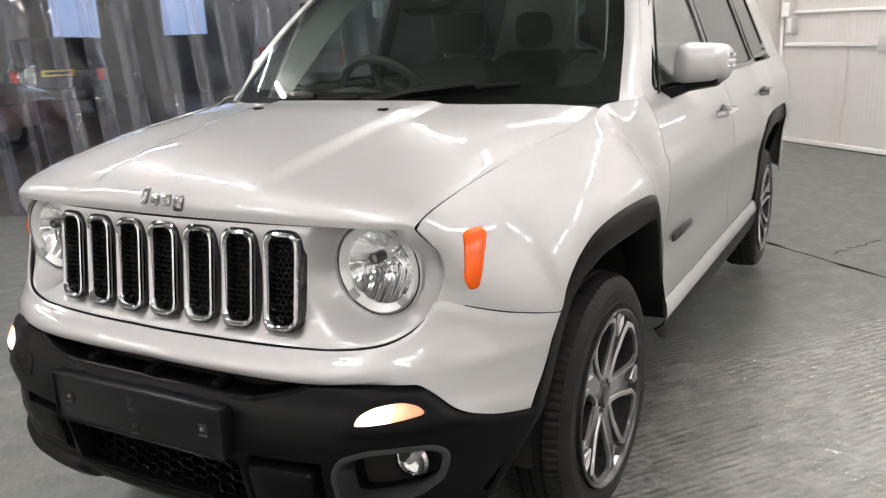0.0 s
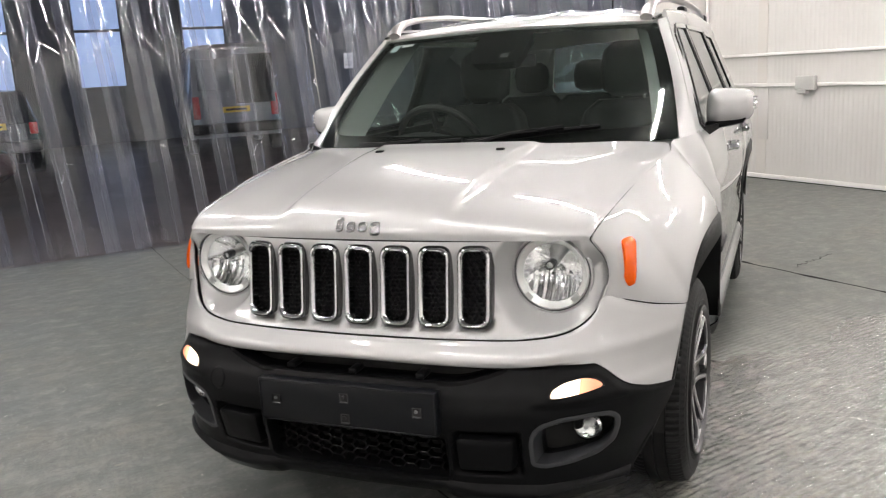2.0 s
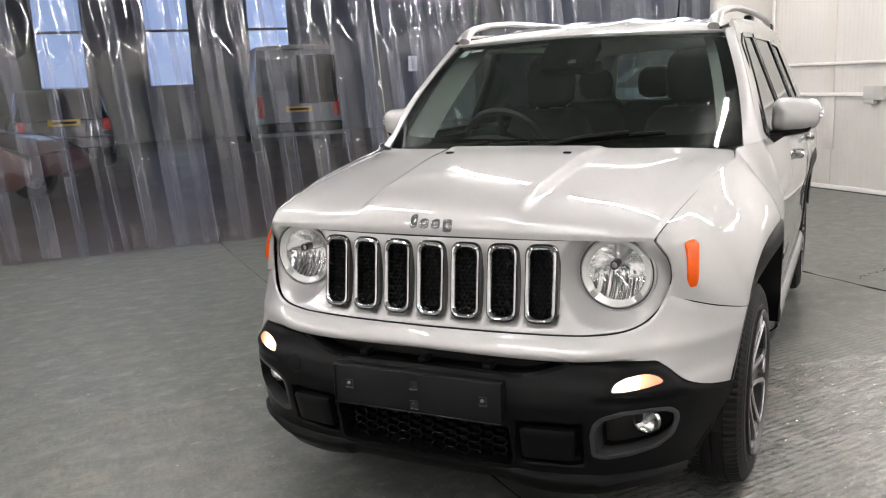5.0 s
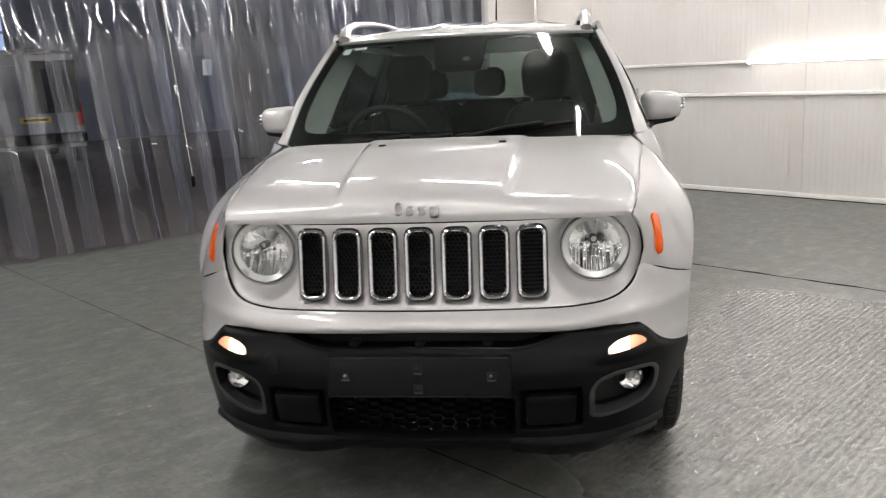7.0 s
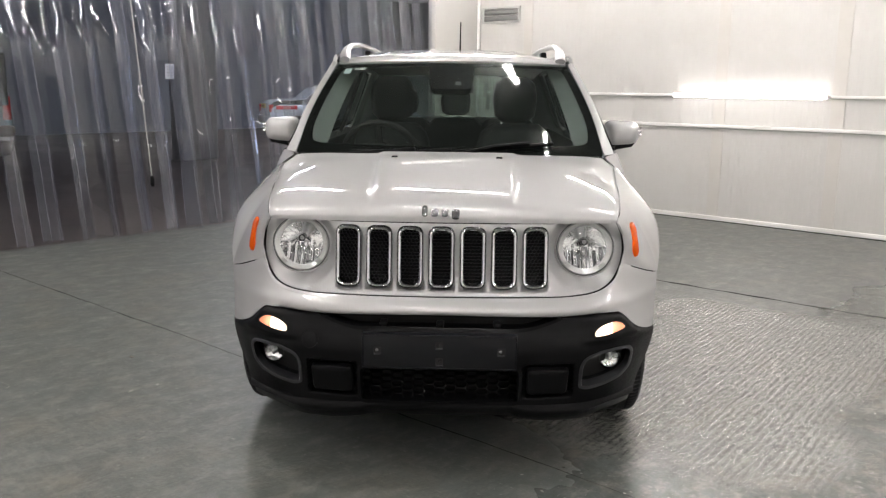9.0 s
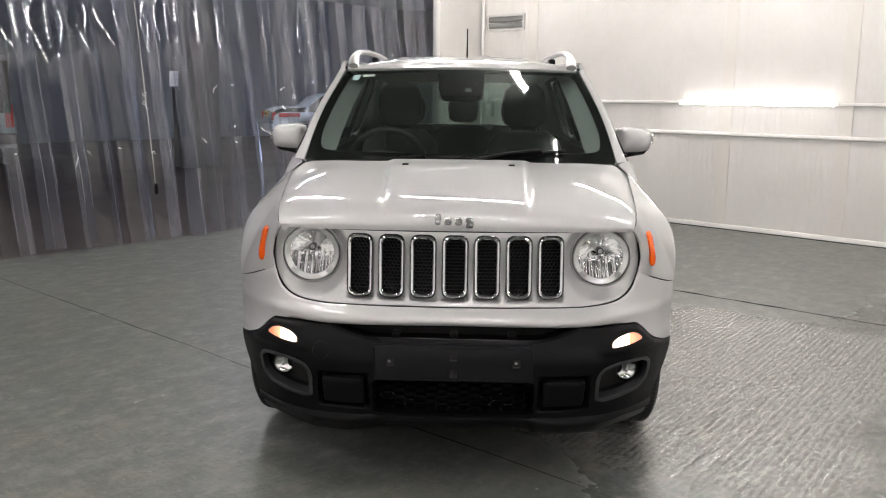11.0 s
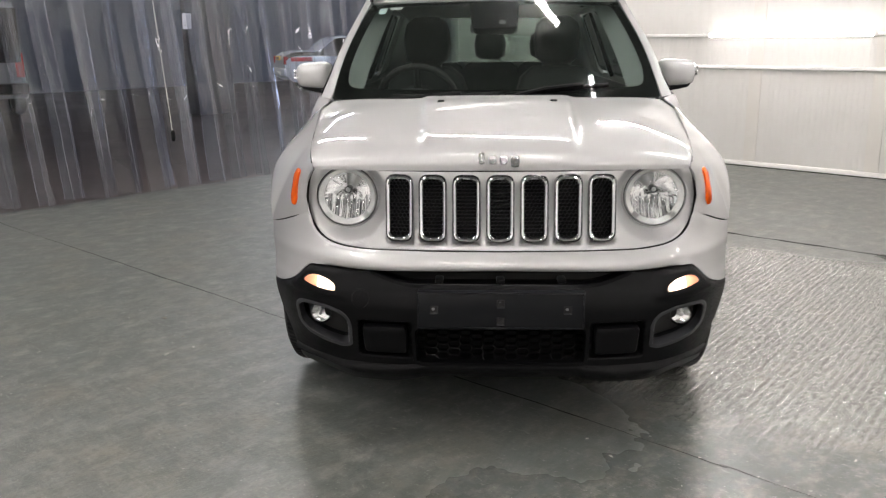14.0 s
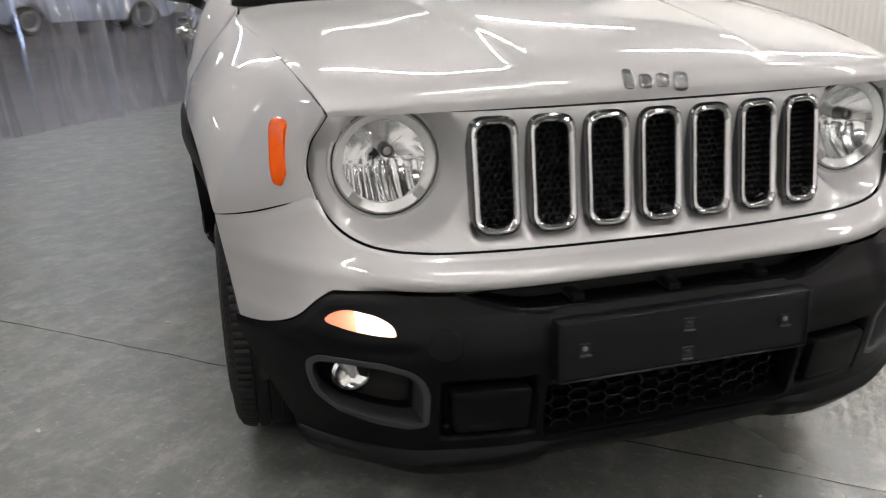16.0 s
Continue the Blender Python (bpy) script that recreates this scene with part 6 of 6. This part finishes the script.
for x in (-2.68, 2.68):
    part("guide_rail", block(x - 0.06, -0.10, 0, x + 0.06, -0.01, 3.8, 0.005), SHOP_WALL, gate)
structure("workshop_post", block(-12.7, 6.25, 0, -12.3, 7.0, 4.6, 0.01), SHOP_WALL, "dark steel post", "post")


def parked_car(label, paint, at, kind="hatch", lamp=(0.5, 0.01, 0.01)):
    """A parked vehicle along local x: body, glasshouse, wheels, lamps."""
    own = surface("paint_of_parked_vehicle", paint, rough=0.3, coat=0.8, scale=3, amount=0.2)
    red = surface("rear_lamp_red", lamp, rough=0.15, coat=1)
    c = thing("parked_" + ("van" if kind == "van" else "car"), label, "van" if kind == "van" else "car", at)
    if kind == "van":
        LOW = curve((0, (0.35, 1.05)), (0.04, (0.32, 1.12)), (0.75, (0.32, 1.15)), (0.97, (0.34, 0.95)), (1, (0.40, 0.80)))
        TOP = curve((0, (1.05, 2.02)), (0.03, (1.12, 2.10)), (0.68, (1.15, 2.10)), (0.74, (1.15, 2.0)), (0.86, (1.08, 1.15)), (1, (0.8, 0.82)))
        length, half = 4.9, 0.95
    else:
        # hatchback, or a saloon with a boot
        LOW = curve((0, (0.42, 0.82)), (0.05, (0.28, 0.92)), (0.8, (0.26, 0.88)), (0.95, (0.28, 0.74)), (1, (0.40, 0.62)))
        TOP = curve((0, (0.82, 0.90)), (0.05, (0.94, 1.15)), (0.16, (0.97, 1.43)), (0.45, (0.95, 1.47)), (0.58, (0.93, 1.38)), (0.72, (0.90, 0.97)), (1, (0.62, 0.66)))
        if kind == "saloon":
            TOP = curve((0, (0.82, 0.92)), (0.04, (0.90, 1.02)), (0.20, (0.95, 1.05)), (0.33, (0.97, 1.38)), (0.52, (0.95, 1.42)), (0.62, (0.93, 1.34)), (0.74, (0.90, 0.97)), (1, (0.62, 0.66)))
        length, half = 4.1, 0.87
    arch = 0.36

    def low_fn(u, v, s):
        z0, z1 = LOW(u)
        x = (u - 0.5) * length
        zb = z0
        for wx in (-length * 0.31, length * 0.31):
            d = abs(x - wx)
            if d < arch:
                zb = max(zb, 0.32 + math.sqrt(arch * arch - d * d))
        z = zb + (z1 - zb) * v
        y = half * (1 - 0.10 * (abs(u - 0.5) * 2) ** 6) * (1 - 0.05 * (2 * v - 1) ** 2)
        return x, s * y, z
    for s in (1, -1):
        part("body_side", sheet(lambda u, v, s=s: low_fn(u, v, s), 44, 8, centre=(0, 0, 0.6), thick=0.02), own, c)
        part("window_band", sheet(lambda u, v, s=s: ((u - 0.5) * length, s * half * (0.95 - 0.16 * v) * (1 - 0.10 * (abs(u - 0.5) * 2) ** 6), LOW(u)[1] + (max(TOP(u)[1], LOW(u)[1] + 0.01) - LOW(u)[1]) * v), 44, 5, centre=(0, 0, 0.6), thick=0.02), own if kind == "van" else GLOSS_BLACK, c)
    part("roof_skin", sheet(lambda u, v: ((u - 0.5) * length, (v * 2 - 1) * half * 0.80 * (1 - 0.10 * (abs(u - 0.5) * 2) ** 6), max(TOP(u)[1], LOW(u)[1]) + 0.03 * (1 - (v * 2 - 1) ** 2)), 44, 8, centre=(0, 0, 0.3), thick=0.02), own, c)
    for u in (0, 1):
        z0, z1 = LOW(u)
        zt = max(TOP(u)[1], z1)
        part("end_panel", sheet(lambda p, v, u=u, z0=z0, zt=zt: ((u - 0.5) * length + (0.03 if u else -0.03) * math.sin(v * 3.1), (p * 2 - 1) * half * 0.88 * (1 - 0.1 * v), z0 + (zt - z0) * v), 8, 6, centre=(0, 0, 0.6), thick=0.02), own, c)
    for wx in (-length * 0.31, length * 0.31):
        for s in (1, -1):
            wh = part("wheel", lathe([(0.20, 0.09), (0.29, 0.10), (0.315, 0.06), (0.315, -0.06), (0.29, -0.10), (0.20, -0.09)], 28, "y", (wx, s * (half - 0.12), 0.315)), RUBBER, c)
            part("rim", lathe([(0.0004, 0.03), (0.05, 0.05), (0.16, 0.03), (0.20, 0.09), (0.215, 0.095)] if s > 0 else [(0.0004, -0.03), (0.05, -0.05), (0.16, -0.03), (0.20, -0.09), (0.215, -0.095)], 20, "y", (wx, s * (half - 0.12), 0.315)), RIM_CUT, wh)
    x = -length / 2
    for s in (1, -1):
        part("rear_lamp", block(x - 0.05, s * half * 0.78 - 0.07, 0.72, x + 0.06, s * half * 0.78 + 0.07, 1.15 if kind == "van" else 0.92, 0.02), red, c, "red rear lamp")
        part("door_mirror", block(length * 0.17, s * half * 1.0 - 0.02 + s * 0.08, 0.95, length * 0.17 + 0.12, s * half * 1.0 + 0.02 + s * 0.1, 1.08, 0.02), own, c)
    if kind == "van":
        part("rear_glass", block(x - 0.055, 0.08, 1.25, x - 0.02, 0.68, 1.85, 0.02), own, c, "blanked rear window")
        # flat black panel that paints in the dark of the open door
        part("rear_dark_panel", block(x - 0.058, -0.78, 0.98, x - 0.02, -0.02, 1.92, 0.02), DARK_GAP, c, "black panel standing in for the shaded open rear door")
    pl = part("number_plate", block(x - 0.075, -0.26, 0.82, x - 0.05, 0.26, 0.93, 0.004), surface("yellow_plate", (0.75, 0.50, 0.06), rough=0.4), c, "yellow rear plate")
    part("plate_bar", block(x - 0.078, -0.20, 0.855, x - 0.0755, 0.20, 0.895, 0.0), DARK_GAP, pl)
    part("bumper", block(x - 0.08, -half * 0.9, 0.42, x + 0.1, half * 0.9, 0.62, 0.05), BLACK_PLASTIC if kind == "van" else own, c)
    return c


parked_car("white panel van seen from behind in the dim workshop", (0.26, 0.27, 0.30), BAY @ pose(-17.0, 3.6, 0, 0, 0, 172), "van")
parked_car("red hatchback parked in the dim workshop", (0.075, 0.008, 0.010), BAY @ pose(-10.2, -2.9, 0, 0, 0, 65))
parked_car("dark saloon with glowing red rear lamps in the workshop", (0.03, 0.03, 0.04), BAY @ pose(-16.0, -1.2, 0, 0, 0, 185), lamp=(0.7, 0.02, 0.02))
blue = parked_car("pale blue-white saloon with a red stripe in the workshop", (0.74, 0.80, 0.92), BAY @ pose(-16.0, 13.25, 0, 0, 0, 65), "saloon")
part("stripe", block(-1.95, -0.872, 0.80, -1.40, -0.845, 0.90, 0.004), surface("red_stripe", (0.6, 0.03, 0.05), rough=0.4), blue, "red stripe")
# unseen tubes added to brighten the workshop, most of them near the pale saloon
SHOP_FILL_TUBE = glowing("workshop_fill_tube", (0.93, 0.95, 1.0), 60.0)
shop_lamp = tube_light(BAY @ pose(-9.5, 6.0, 4.5, 0, 0, 90), 1.78, "unseen fluorescent tube added to brighten the workshop, lit", "workshop tube lights", SHOP_FILL_TUBE)
for a, b in ((-11.5, -1.0), (-10.5, -7.0), (-12.6, 11.0), (-13.6, 12.0), (-15.4, 11.5), (-14.5, 10.0), (-13.2, 9.2), (-15.0, 13.0), (-11.8, 12.6)):
    copy_thing(shop_lamp, BAY @ pose(a, b, 4.5, 0, 0, 90))
